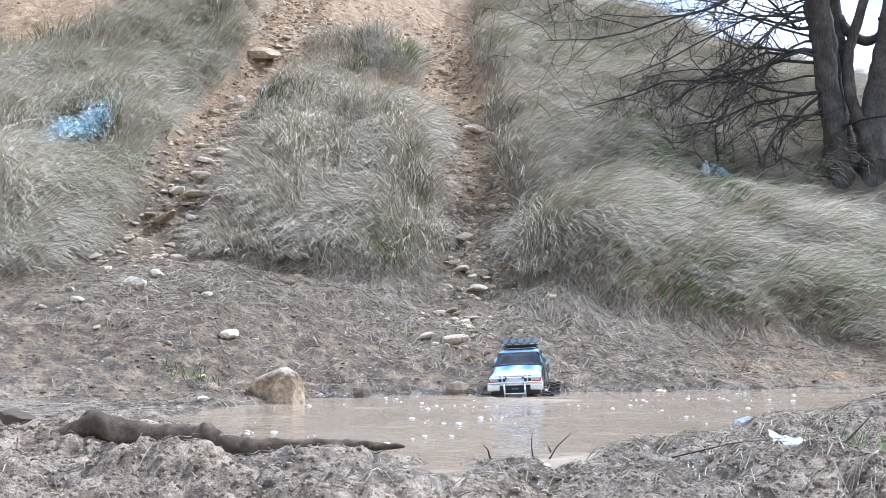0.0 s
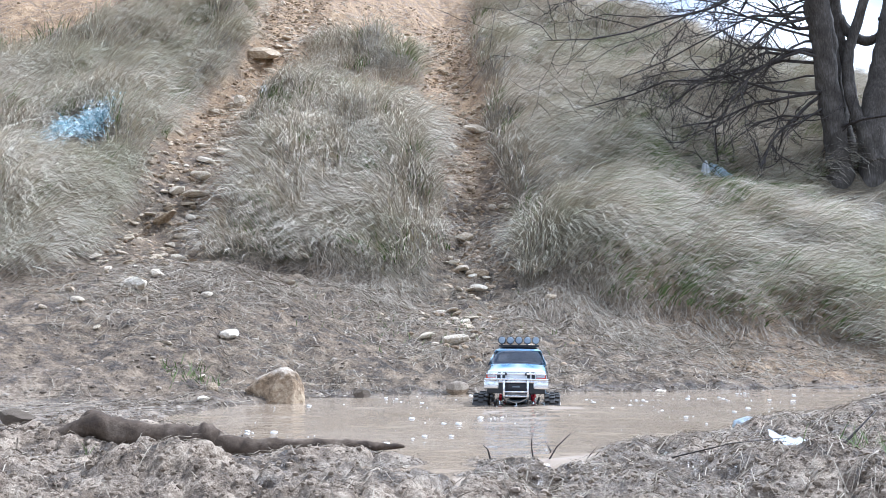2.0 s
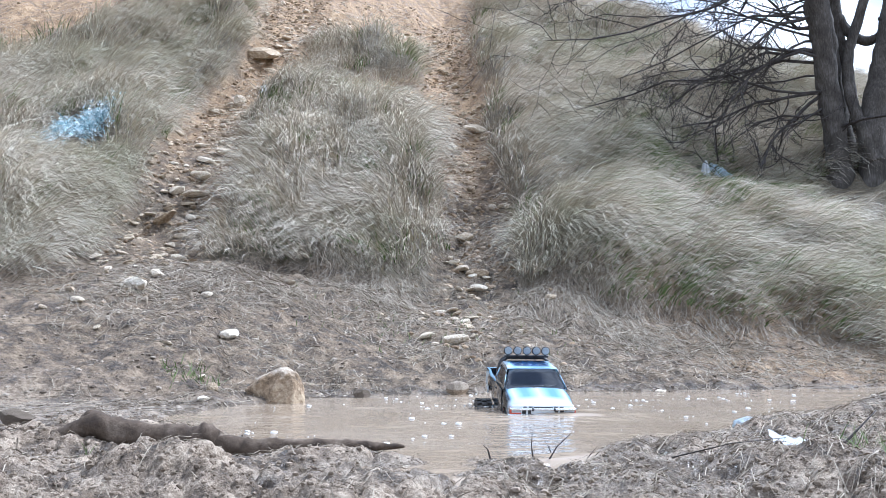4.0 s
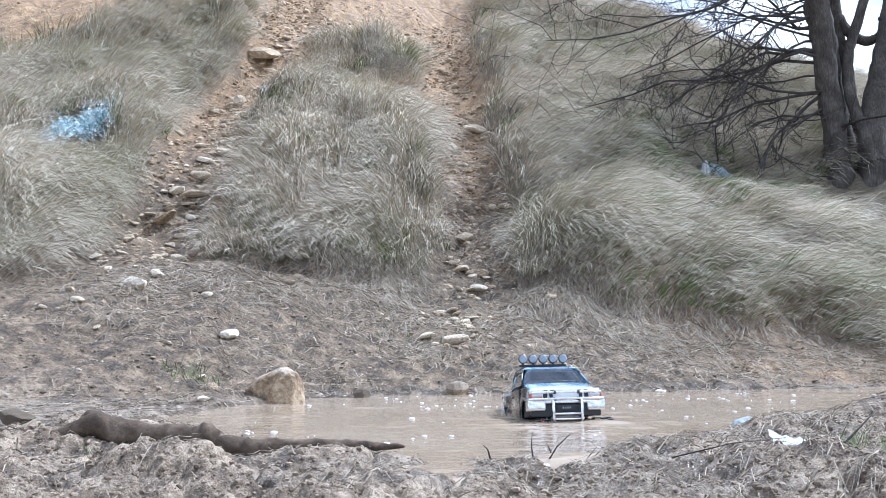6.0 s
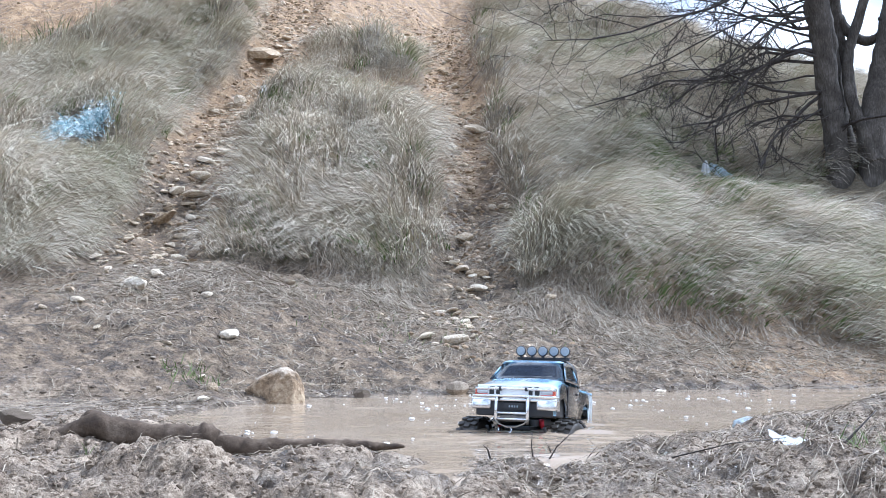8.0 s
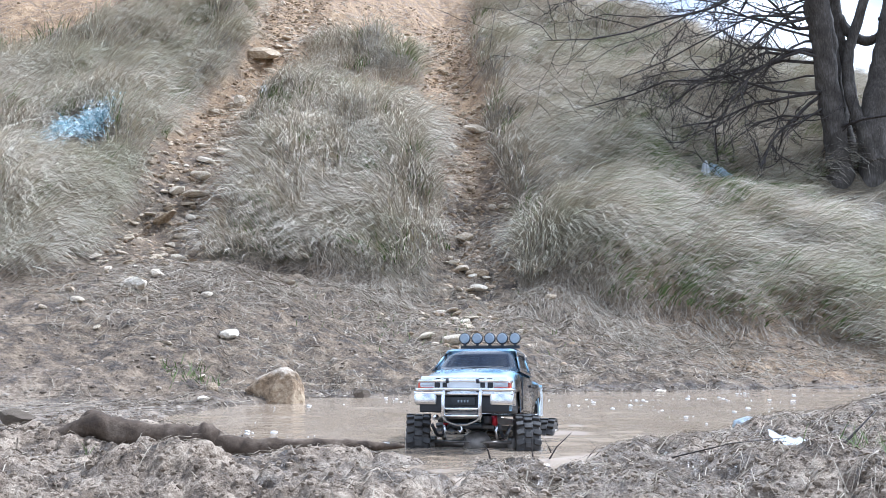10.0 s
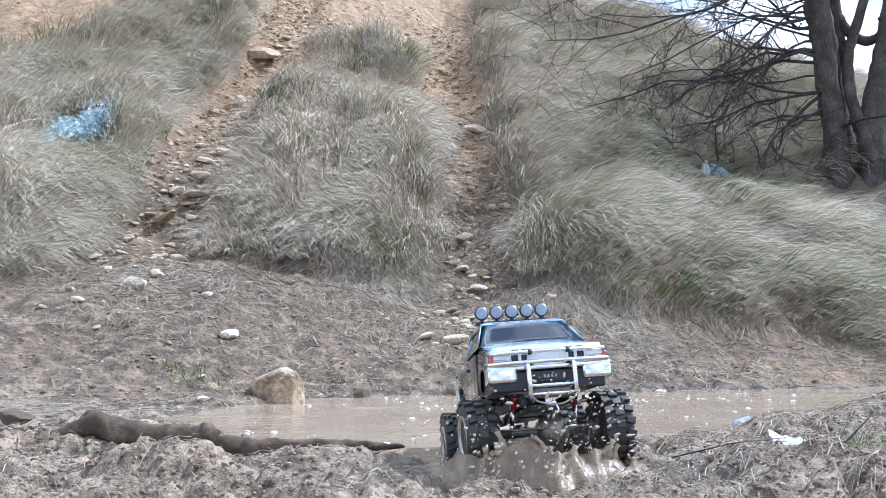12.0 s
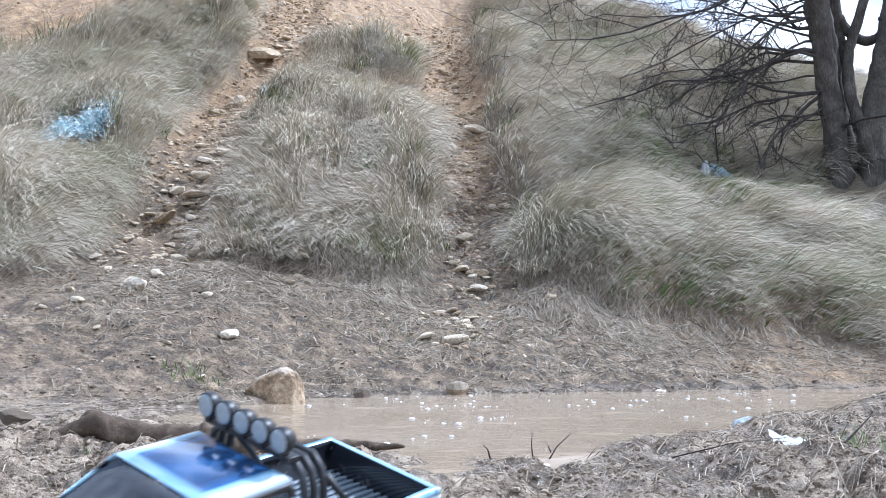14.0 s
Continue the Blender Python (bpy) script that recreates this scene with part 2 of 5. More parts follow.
def land(x, y):
    z = lie(x, y)
    hill = smooth((y - 4.6) / 1.2)
    tufted = hill * (1 - bare(x, y)) * (1 - 0.85 * np.exp(-((x - 2.9) / 0.6) ** 2 - ((y - 7.0) / 0.5) ** 2)) * (1 - 0.85 * np.exp(-((x - 1.9) / 0.4) ** 2 - ((y - 6.9) / 0.4) ** 2))
    z = z + tufted * (0.42 * np.abs(fractal(x * 1.15 + 0.3 * y, y * 1.5, 2, 63)) + 0.14 * np.abs(fractal(x * 3.1, y * 3.6, 2, 64)))
    z = z - 0.13 * hill * (rut(x, y, 0, 1.2) + 0.8 * rut(x, y, 1, 1.2))
    z = z + hill * (0.34 * fractal(x * 0.75, y * 0.75, 3, 3) + 0.07 * fractal(x * 6, y * 6, 4, 5))
    dry = smooth((z + 0.02) / 0.03)
    shore = smooth((6.0 - y) / 1.0) * smooth((y - 3.0) / 0.3)
    z = z + dry * shore * (0.045 * fractal(x * 4, y * 4, 3, 7) + 0.03 * (0.16 - np.abs(fractal(x * 9, y * 9, 3, 6))) + 0.013 * fractal(x * 24, y * 24, 3, 8) + 0.011 * clumps(x, y, 24, 44) + 0.006 * clumps(x, y, 52, 47))
    near = y < 3.0
    if np.any(near):
        shape = z.shape
        flat_x, flat_y, z = np.broadcast_to(x, shape).ravel(), np.broadcast_to(y, shape).ravel(), z.ravel().copy()
        at = (flat_y < 3.0) & (flat_y > 1.15) & (np.abs(flat_x) < 2.5)
        px, py, pz = flat_x[at], flat_y[at], z[at]
        front = smooth((2.9 - py) / 0.5) * np.maximum(0.18 + 0.82 * smooth((pz + 0.035) / 0.05), smooth((np.interp(px, *NEAR_SHORE) - py) / 0.08)) * (1 - 0.2 * smooth((0.16 - np.abs(px + 0.02)) / 0.08))
        pool = smooth(1.5 - np.hypot((px + 0.05) / 0.11, (py - 1.655) / 0.085))
        z[at] = pz + front * (0.05 * fractal(px * 5, py * 5, 3, 9) + churn(px, py) - 0.022) - 0.022 * pool
        z = z.reshape(shape)
    return z


def spread(a, b, first, ratio):
    """Steps from a to b that grow with the distance."""
    out = [a]
    step = first
    while out[-1] < b:
        out.append(out[-1] + step)
        step *= ratio
    return np.array(out)


side = np.arange(0, 0.78, 0.0046)
side = np.concatenate([side, spread(side[-1], 6.5, 0.0046, 1.0135)[1:]])
side = np.concatenate([side, spread(side[-1], 500, 0.1, 1.3)[1:]])
LAND_X = np.concatenate([-side[:0:-1], side])
ahead = spread(1.2, 13, 0.0048, 1.0062)
LAND_Y = np.concatenate([-spread(-1.2, 500, 0.1, 1.25)[:0:-1], ahead, spread(ahead[-1], 700, 0.1, 1.3)[1:]])
ground = sheet("ground", LAND_X, LAND_Y, land, M_EARTH, "bare brown muddy earth rising into a rutted slope", "structure", "ground")
grid_x, grid_y = np.meshgrid(LAND_X, LAND_Y)
ground.data.attributes.new("bare", "FLOAT", "POINT").data.foreach_set("value", bare(grid_x, grid_y).astype(np.float32).ravel())


HILL_X, HILL_Y = np.arange(-6.6, 6.6, 0.014), np.arange(4.3, 13.4, 0.014)
HILL_Z = land(*np.meshgrid(HILL_X, HILL_Y))


def rest(x, y):
    """Height of the land, read from a grid where the slope is meant."""
    i, j = np.clip((x - HILL_X[0]) / 0.014, 0, len(HILL_X) - 2), np.clip((y - HILL_Y[0]) / 0.014, 0, len(HILL_Y) - 2)
    a, b = i.astype(int), j.astype(int)
    u, v = i - a, j - b
    z = (HILL_Z[b, a] * (1 - u) + HILL_Z[b, a + 1] * u) * (1 - v) + (HILL_Z[b + 1, a] * (1 - u) + HILL_Z[b + 1, a + 1] * u) * v
    low = y < 4.3
    if np.any(low):
        z = np.where(low, 0, z)
        z[low] = land(x[low], y[low])
    return z


# ---- water ----
def ripples(x, y):
    tuck = 0.06 * smooth((np.interp(x, *NEAR_SHORE) - 0.01 - y) / 0.06) * smooth(np.hypot((x + 0.05) / 0.15, (y - 1.69) / 0.14) * 4 - 3.2)
    return -tuck + 0.0035 * fractal(x * 4, y * 15, 4, 31) + 0.0018 * np.sin(20 * np.hypot(x - 0.28, y - 2.7)) * np.exp(-1.5 * np.hypot(x - 0.28, y - 2.7))


puddle = sheet("water", np.arange(-1.3, 3.4, 0.012), np.arange(1.45, 4.9, 0.012), ripples, M_WATER, "milky-brown puddle water with small ripples", "structure", "puddle",
               lambda x, y: ((y > np.interp(x, *NEAR_SHORE) - 0.08) | (np.hypot((x + 0.05) / 0.15, (y - 1.69) / 0.14) < 1)) & (y < np.interp(x, *FAR_SHORE) + 0.12 + np.interp(x, *WET_FLAT)))


# ---- grass ----
def blades(name, roots, heading, length, width, droop, material, label, seed, category="grass", steps=4, lift=1.0, bow=0.6, lying=False):
    """Many bent, tapering blades in one mesh. roots: n x 3; heading: n x 2, where they lean; droop: how far over they bend."""
    rng = np.random.default_rng(seed)
    n = len(roots)
    t = np.linspace(0, 1, steps)
    bend = droop[:, None] * t[None] ** bow
    out, rise = np.cumsum(np.sin(bend), 1) / steps, np.cumsum(np.cos(bend), 1) / steps
    out, rise = out - out[:, :1], (rise - rise[:, :1]) * lift
    side_way = np.stack([-heading[:, 1], heading[:, 0]], 1) * (0.6 + 0.4 * rng.random((n, 1)))
    curl = rng.normal(0, 0.06, (n, 1)) * t[None] ** 2
    mid = np.empty((n, steps, 3))
    for k in (0, 1):
        mid[:, :, k] = roots[:, None, k] + length[:, None] * (out * heading[:, None, k] + curl * side_way[:, None, k])
    mid[:, :, 2] = roots[:, None, 2] + length[:, None] * rise
    ground_z = rest(mid[:, :, 0], mid[:, :, 1])
    if lying:
        mid[:, :, 2] = ground_z + roots[:, None, 2] - ground_z[:, :1] + 0.006 * rng.random((n, 1)) * t[None]
    else:
        mid[:, :, 2] = np.maximum(mid[:, :, 2], ground_z + 0.004 + 0.035 * rng.random((n, 1)) * (0.3 + t[None]))
    half = 0.5 * width[:, None] * (1 - 0.85 * t[None] ** 1.5)
    across = np.zeros((n, 1, 3))
    turn = rng.normal(0, 0.8, n)
    across[:, 0, 0], across[:, 0, 1] = np.cos(turn), np.sin(turn) * 0.6
    across[:, 0, 2] = rng.normal(0, 0.3, n)
    v = np.stack([mid - across * half[:, :, None], mid + across * half[:, :, None]], 2).reshape(-1, 3)
    base = (np.arange(n)[:, None] * steps + np.arange(steps - 1)[None]).reshape(-1) * 2
    f = np.stack([base, base + 1, base + 3, base + 2], 1)
    return raw_mesh(name, v, f, material, label, "stuff", category)


def tussocks(count, seed, area, per, reach, size):
    """Roots, headings, lengths and droops of blades that stand in tufts and fall downhill."""
    rng = np.random.default_rng(seed)
    cx, cy = rng.uniform(area[0], area[1], count * 4), area[2] + (area[3] - area[2]) * rng.random(count * 4) ** 1.25
    keep = (rng.random(count * 4) > bare(cx, cy) * 1.15) & (np.abs(cx) < 0.52 * cy + 0.6)
    cx, cy = cx[keep][:count], cy[keep][:count]
    n = len(cx)
    big = rng.uniform(0.6, 1.25, n) * size
    owner = np.repeat(np.arange(n), per)
    m = len(owner)
    ang, rad = rng.uniform(0, 2 * np.pi, m), np.abs(rng.normal(0, 0.55, m)) * reach * big[owner] / size
    x, y = cx[owner] + np.cos(ang) * rad, cy[owner] + np.sin(ang) * rad
    ok = (bare(x, y) < 0.6) & (np.hypot((x + 2.41) / 0.24, (y - 6.44) / 0.36) > 1) & (np.hypot((x - 2.92) / 0.34, (y - 6.92) / 0.32) > 1)
    owner, ang, rad, x, y = owner[ok], ang[ok], rad[ok], x[ok], y[ok]
    m = len(x)
    z = rest(x, y)
    fall = np.stack([z - rest(x + 0.09, y), z - rest(x, y + 0.09)], 1) / 0.09
    comb = (0.55 * smooth((x - 0.2) / 0.5) - 0.45 * smooth((0.0 - x) / 0.4) * smooth((x + 1.5) / 0.4) + 0.35 * smooth((-1.6 - x) / 0.4)) + 1.5 * fractal(cx * 0.5, cy * 0.5, 2, 71)[owner]
    way = np.stack([0.55 * fall[:, 0] + comb + np.cos(ang) * 0.30 + rng.normal(0, 0.14, m), 0.9 * fall[:, 1] - 0.12 + np.sin(ang) * 0.30 + rng.normal(0, 0.14, m)], 1)
    way /= np.linalg.norm(way, axis=1, keepdims=True) + 1e-6
    trodden = np.maximum(smooth(1.6 - np.hypot((x - 1.95) / 0.55, (y - 6.85) / 0.5)), smooth(1.5 - np.hypot((x - 2.7) / 0.6, (y - 6.75) / 0.45)))
    length = big[owner] * rng.uniform(0.5, 1.15, m) * (1 - 0.55 * bare(x, y - 0.18)) * (1 - 0.6 * trodden)
    droop = np.clip(rng.normal(2.0, 0.28, m), 0.5, 2.8)
    return np.stack([x, y, z - 0.01 + (1 - 0.8 * trodden) * 0.06 * size / 0.5 * np.exp(-(rad / reach) ** 2 * 1.5)], 1), way, length, droop


def grow_hill():
    roots, way, length, droop = tussocks(2300, 5, (-5.0, 5.6, 4.7, 12.3), 104, 0.27, 0.50)
    rng = np.random.default_rng(6)
    blades("dry_grass", roots, way, length, rng.uniform(0.0026, 0.0056, len(roots)), droop, M_STRAW, "long dead straw-coloured grass combed down the slope", 7, "grass", 4)
    roots, way, length, droop = tussocks(330, 15, (-5.0, 6.0, 4.9, 11.0), 50, 0.20, 0.24)
    blades("green_grass", roots, way, length, rng.uniform(0.005, 0.008, len(roots)), droop * 0.6, M_GREEN, "short fresh green grass between the dead tufts", 17)
    # Green growth on the right; its dark colour also stands in for tree shadow.
    roots, way, length, droop = tussocks(260, 18, (0.9, 4.2, 5.1, 7.2), 46, 0.22, 0.30)
    blades("green_grass", roots, way, length, rng.uniform(0.004, 0.007, len(roots)), droop * 0.8, M_GREEN, "fresh green blades through the dead grass, also darkening it in place of tree shadow", 19)


def strew_straw():
    """Trodden stalks that lie on the mud."""
    rng = np.random.default_rng(21)
    n = 105000
    y = 1.35 + 4.9 * rng.random(n) ** 0.55
    x = rng.uniform(-1, 1, n) * (0.5 * y + 0.3)
    z = land(x, y)
    thick = np.where(y < 3, 0.4 + 0.6 * (x > 0.1), np.where(y < 4.2, 0.6, 1.0))
    keep = ((z > 0.004) | (y < 1.6)) & (rng.random(n) < thick) & (value_noise(x * 3, y * 3, 77) > 0.3)
    x, y, z = x[keep], y[keep], z[keep]
    m = len(x)
    ang = rng.uniform(0, 2 * np.pi, m)
    way = np.stack([np.cos(ang), np.sin(ang)], 1)
    near = y < 3
    length = np.where(near, rng.uniform(0.02, 0.11, m), rng.uniform(0.02, 0.14, m))
    width = np.where(near, rng.uniform(0.0013, 0.0030, m), rng.uniform(0.0018, 0.0040, m))
    blades("trodden_straw", np.stack([x, y, z + 0.003], 1), way, length, width, rng.uniform(1.35, 1.65, m), M_THATCH, "flattened dead stalks trodden into the mud", 22, "straw", 3, 1.0, 0.02, True)


def thatch_foot():
    """A matted fringe of fallen stalks below the tufts."""
    rng = np.random.default_rng(26)
    n = 26000
    x = rng.uniform(-1.5, 2.9, n)
    y = np.interp(x, [-3, -1.7, -1.05, -0.1, 0.6, 0.95, 1.5, 4], [4.4, 4.7, 5.15, 5.45, 5.45, 5.25, 5.2, 5.2]) + rng.normal(-0.22, 0.24, n)
    keep = (value_noise(x * 4, y * 4, 79) > 0.22) & (rng.random(n) < np.where(x > 1.0, 0.4, 1.0)) & (rut(x, y, 1) < 0.6)
    x, y = x[keep], y[keep]
    m = len(x)
    ang = rng.normal(-1.4, 0.9, m)
    blades("fallen_stalks", np.stack([x, y, rest(x, y) + 0.004 + 0.02 * rng.random(m)], 1), np.stack([np.cos(ang), np.sin(ang)], 1), rng.uniform(0.05, 0.20, m), rng.uniform(0.002, 0.0042, m), rng.uniform(1.2, 1.9, m), M_THATCH, "matted fallen dead stalks at the foot of the slope", 27, "straw", 4, 1.0, 0.3, True)


def mat_bank():
    """Tangled dead stalks matted over the near bank."""
    rng = np.random.default_rng(24)
    n = 13000
    y = rng.uniform(1.33, 2.9, n)
    x = rng.uniform(-0.8, 1.0, n)
    z = land(x, y)
    keep = (y < np.interp(x, *NEAR_SHORE) - 0.02) & ((z > 0.0) | (y < 1.6)) & (rng.random(n) < np.where(x > 0.08, 1.0, 0.30)) & (value_noise(x * 6, y * 6, 78) > 0.25)
    x, y, z = x[keep], y[keep], z[keep]
    m = len(x)
    ang = rng.normal(0.4, 0.9, m) + np.pi * (rng.random(m) < 0.5)
    blades("matted_straw", np.stack([x, y, z + 0.002 + 0.006 * rng.random(m)], 1), np.stack([np.cos(ang), np.sin(ang)], 1), rng.uniform(0.015, 0.085, m), rng.uniform(0.0010, 0.0024, m), rng.uniform(1.3, 1.75, m), M_THATCH, "matted dead stalks tangled over the muddy bank", 25, "straw", 4, 1.0, 0.15, True)


grow_hill()
strew_straw()
thatch_foot()
mat_bank()


# ---- helpers for things ----
def part(name, bm, material, parent=None, label="", shade=True):
    """One bmesh as one mesh object under a thing or a part."""
    bmesh.ops.recalc_face_normals(bm, faces=bm.faces)
    me = bpy.data.meshes.new(name)
    bm.to_mesh(me)
    bm.free()
    if shade:
        me.shade_auto_smooth(radians(40)) if hasattr(me, "shade_auto_smooth") else me.polygons.foreach_set("use_smooth", [True] * len(me.polygons))
    me.materials.append(material)
    ob = new(name, me)
    ob.parent = parent
    return tagged(ob, label)


def box(lo, hi, bevel=0.001, bm=None, m=None, segments=2):
    """A box between two corners, its edges rounded."""
    own = bmesh.new()
    size = [max(b - a, 1e-5) for a, b in zip(lo, hi)]
    bmesh.ops.create_cube(own, size=1, matrix=Matrix.Translation([(a + b) / 2 for a, b in zip(lo, hi)]) @ Matrix.Diagonal((*size, 1)))
    if bevel:
        bmesh.ops.bevel(own, geom=own.edges[:], offset=min(bevel, 0.45 * min(size)), segments=segments, affect="EDGES", profile=0.6)
    if m is not None:
        own.transform(m)
    return merge(bm, own)


def merge(bm, own):
    if bm is None:
        return own
    me = bpy.data.meshes.new("join")
    own.to_mesh(me)
    own.free()
    bm.from_mesh(me)
    bpy.data.meshes.remove(me)
    return bm


def tube(points, radii, sides=8, bm=None, closed=True):
    """A round rod through points."""
    bm = bm or bmesh.new()
    pts = [Vector(p) for p in points]
    radii = [radii] * len(pts) if isinstance(radii, (int, float)) else radii
    rings, across = [], None
    for k, p in enumerate(pts):
        way = (pts[min(k + 1, len(pts) - 1)] - pts[max(k - 1, 0)]).normalized()
        if across is None:
            across = way.orthogonal().normalized()
        across = (across - way * across.dot(way)).normalized()
        other = way.cross(across)
        rings.append([bm.verts.new(p + radii[k] * (math.cos(a) * across + math.sin(a) * other)) for a in (2 * math.pi * i / sides for i in range(sides))])
    for a, b in zip(rings, rings[1:]):
        for i in range(sides):
            bm.faces.new((a[i], a[(i + 1) % sides], b[(i + 1) % sides], b[i]))
    if closed:
        bm.faces.new(rings[0][::-1])
        bm.faces.new(rings[-1])
    return bm


def lathe(profile, sides=32, axis="X", bm=None):
    """Turn (along, radius) pairs about an axis; closed at both ends."""
    bm = bm or bmesh.new()
    rings = []
    for along, r in profile:
        ring = []
        for i in range(sides):
            a = 2 * math.pi * i / sides
            c, s = r * math.cos(a), r * math.sin(a)
            ring.append(bm.verts.new((along, c, s) if axis == "X" else (c, along, s) if axis == "Y" else (c, s, along)))
        rings.append(ring)
    for a, b in zip(rings, rings[1:]):
        for i in range(sides):
            bm.faces.new((a[i], a[(i + 1) % sides], b[(i + 1) % sides], b[i]))
    bm.faces.new(rings[0][::-1])
    bm.faces.new(rings[-1])
    return bm


# ---- toy truck: faces -y, stands on z = 0 ----
def paint_material():
    """Glossy near-black paint with sprayed blue and white bands on bonnet and roof, a white nose and rear wing."""
    n = Nodes("sprayed_paint")
    axis = n.add("SeparateXYZ", Vector=n.place())
    x, y, z = axis.outputs
    a = n.sums("MULTIPLY", n.sums("ABSOLUTE", n.sums("ADD", x, n.sums("MULTIPLY", y, 0.02))), 10.0)
    dark, blue, pale, white = (0.012, 0.014, 0.02), (0.025, 0.085, 0.23), (0.36, 0.60, 0.80), (0.78, 0.87, 0.92)
    mist = (0.24, 0.47, 0.71)
    bonnet = n.ramp(a, (0.0, white), (0.22, pale), (0.33, mist), (0.46, mist), (0.56, pale), (0.72, white), (0.83, pale), (0.89, dark))
    roof = n.ramp(a, (0.0, blue), (0.36, (0.02, 0.05, 0.13)), (0.50, blue), (0.58, pale), (0.69, white), (0.76, dark))
    colour = n.mix(n.span(z, 0.235, 0.24), bonnet, roof)
    front = n.span(n.sums("ADD", y, n.sums("MULTIPLY", a, 0.012)), -0.165, -0.19)
    colour = n.mix(n.sums("MULTIPLY", front, n.span(z, 0.150, 0.165)), colour, white)
    brow = n.sums("MULTIPLY", n.span(y, -0.036, -0.042), n.span(z, 0.245, 0.247))
    colour = n.mix(n.sums("MULTIPLY", brow, 0.55), colour, pale)
    tail = n.sums("MULTIPLY", n.span(n.sums("ADD", y, n.sums("MULTIPLY", n.noise(30), 0.02)), 0.185, 0.195), n.span(z, 0.19, 0.186))
    colour = n.mix(tail, colour, white)
    colour = n.mix(n.sums("MULTIPLY", n.span(z, 0.188, 0.192), n.span(y, 0.05, 0.06)), colour, pale)
    well = n.sums("MULTIPLY", n.sums("MULTIPLY", n.span(a, 0.85, 0.83), n.span(y, 0.0565, 0.0567)), n.span(z, 0.1946, 0.1943))
    colour = n.mix(well, colour, dark)
    dirt = n.span(n.sums("ADD", n.noise(90, 5), n.sums("MULTIPLY", z, -1.5)), 0.34, 0.46, 0.0, 0.7)
    dirt = n.sums("MULTIPLY", dirt, n.span(n.noise(14, 3), 0.45, 0.6))
    n.set(Base_Color=n.mix(dirt, colour, (0.22, 0.17, 0.12)), Roughness=n.span(dirt, 0, 1, 0.22, 0.8), Metallic=0.15, Coat_Weight=0.8, Coat_Roughness=0.05)
    return n.mat


def glass_material():
    n = Nodes("tinted_glass")
    smear = n.noise(22, 4)
    n.set(Base_Color=(0.012, 0.016, 0.026, 1), Roughness=n.span(smear, 0.35, 0.75, 0.02, 0.08), Transmission_Weight=0.1, IOR=1.6, Specular_IOR_Level=0.6, Coat_Weight=0.5, Coat_Roughness=0.02)
    return n.mat


M_PAINT, M_GLASS = paint_material(), glass_material()
M_CHROME = plain("dulled_chrome", (0.78, 0.78, 0.78), 0.2, 1.0, 70, 0.12)
M_WHITE = plain("white_plastic", (0.80, 0.82, 0.83), 0.35, 0, 90, 0.08)
M_BLACK = plain("black_plastic", (0.018, 0.018, 0.02), 0.45, 0, 120, 0.3)
M_TYRE = plain("muddy_rubber", (0.034, 0.029, 0.024), 0.5, 0, 60, 0.85, 0.002)
M_MUDMETAL = plain("muddy_metal", (0.20, 0.175, 0.15), 0.35, 0.5, 70, 0.5, 0.001)
M_RIM = plain("muddy_rim", (0.42, 0.38, 0.33), 0.35, 0.6, 60, 0.4)
M_RED = plain("red_anodised", (0.45, 0.02, 0.03), 0.3, 0.4)
M_AMBER = plain("red_indicator", (0.55, 0.07, 0.03), 0.2, 0, 80, 0.15, Coat_Weight=0.6)
M_LENS = plain("ribbed_lens", (0.26, 0.30, 0.33), 0.3, 0, 150, 0.2, 0.0006, Coat_Weight=0.5)
M_CLEAR = plain("headlamp_lens", (0.62, 0.66, 0.70), 0.12, 0.3, 120, 0.15, Coat_Weight=0.7)
M_BEDFLOOR = plain("grey_bed_floor", (0.16, 0.19, 0.22), 0.5, 0, 60, 0.35)
M_ROPE = plain("wet_cord", (0.30, 0.26, 0.21), 0.8, 0, 200, 0.3)

AXLES = (-0.145, 0.145)
WHEEL_R, TRACK = 0.058, 0.110


def under_edge(y):
    """Lower edge of the body side: a sill with round wheel arches."""
    z = 0.122
    for a in AXLES:
        d = abs(y - a)
        if d < 0.052:
            z = max(z, 0.110 + math.sqrt(0.052 ** 2 - d * d))
    return z


def half_width(y):
    flare = max(math.exp(-((y - a) / 0.045) ** 2) for a in AXLES)
    return 0.0905 + 0.005 * flare - 0.006 * max(0, (-0.19 - y) / 0.035)


def bonnet_height(y):
    return 0.186 + (0.2085 - 0.186) * min(1, max(0, (y + 0.225) / 0.115)) ** 0.8


def shell_front():
    bm, rings = bmesh.new(), []
    for k in range(71):
        y = -0.225 + 0.280 * k / 70
        w, low, top = half_width(y), under_edge(y), bonnet_height(y)
        shoulder = top - 0.012
        half = [(w - 0.002, low), (w, low + 0.004), (w + 0.001, (low + shoulder) / 2), (w - 0.001, shoulder - 0.004), (w - 0.005, shoulder + 0.004), (w - 0.016, top - 0.003), (w * 0.55, top), (w * 0.2, top + 0.0012)]
        ring = [(-a, z) for a, z in half] + [(a, z) for a, z in half[::-1]]
        rings.append([bm.verts.new((a, y, z)) for a, z in ring])
    for a, b in zip(rings, rings[1:]):
        for i in range(len(a) - 1):
            bm.faces.new((a[i], a[i + 1], b[i + 1], b[i]))
    bmesh.ops.solidify(bm, geom=bm.faces[:], thickness=0.0015)
    return bm


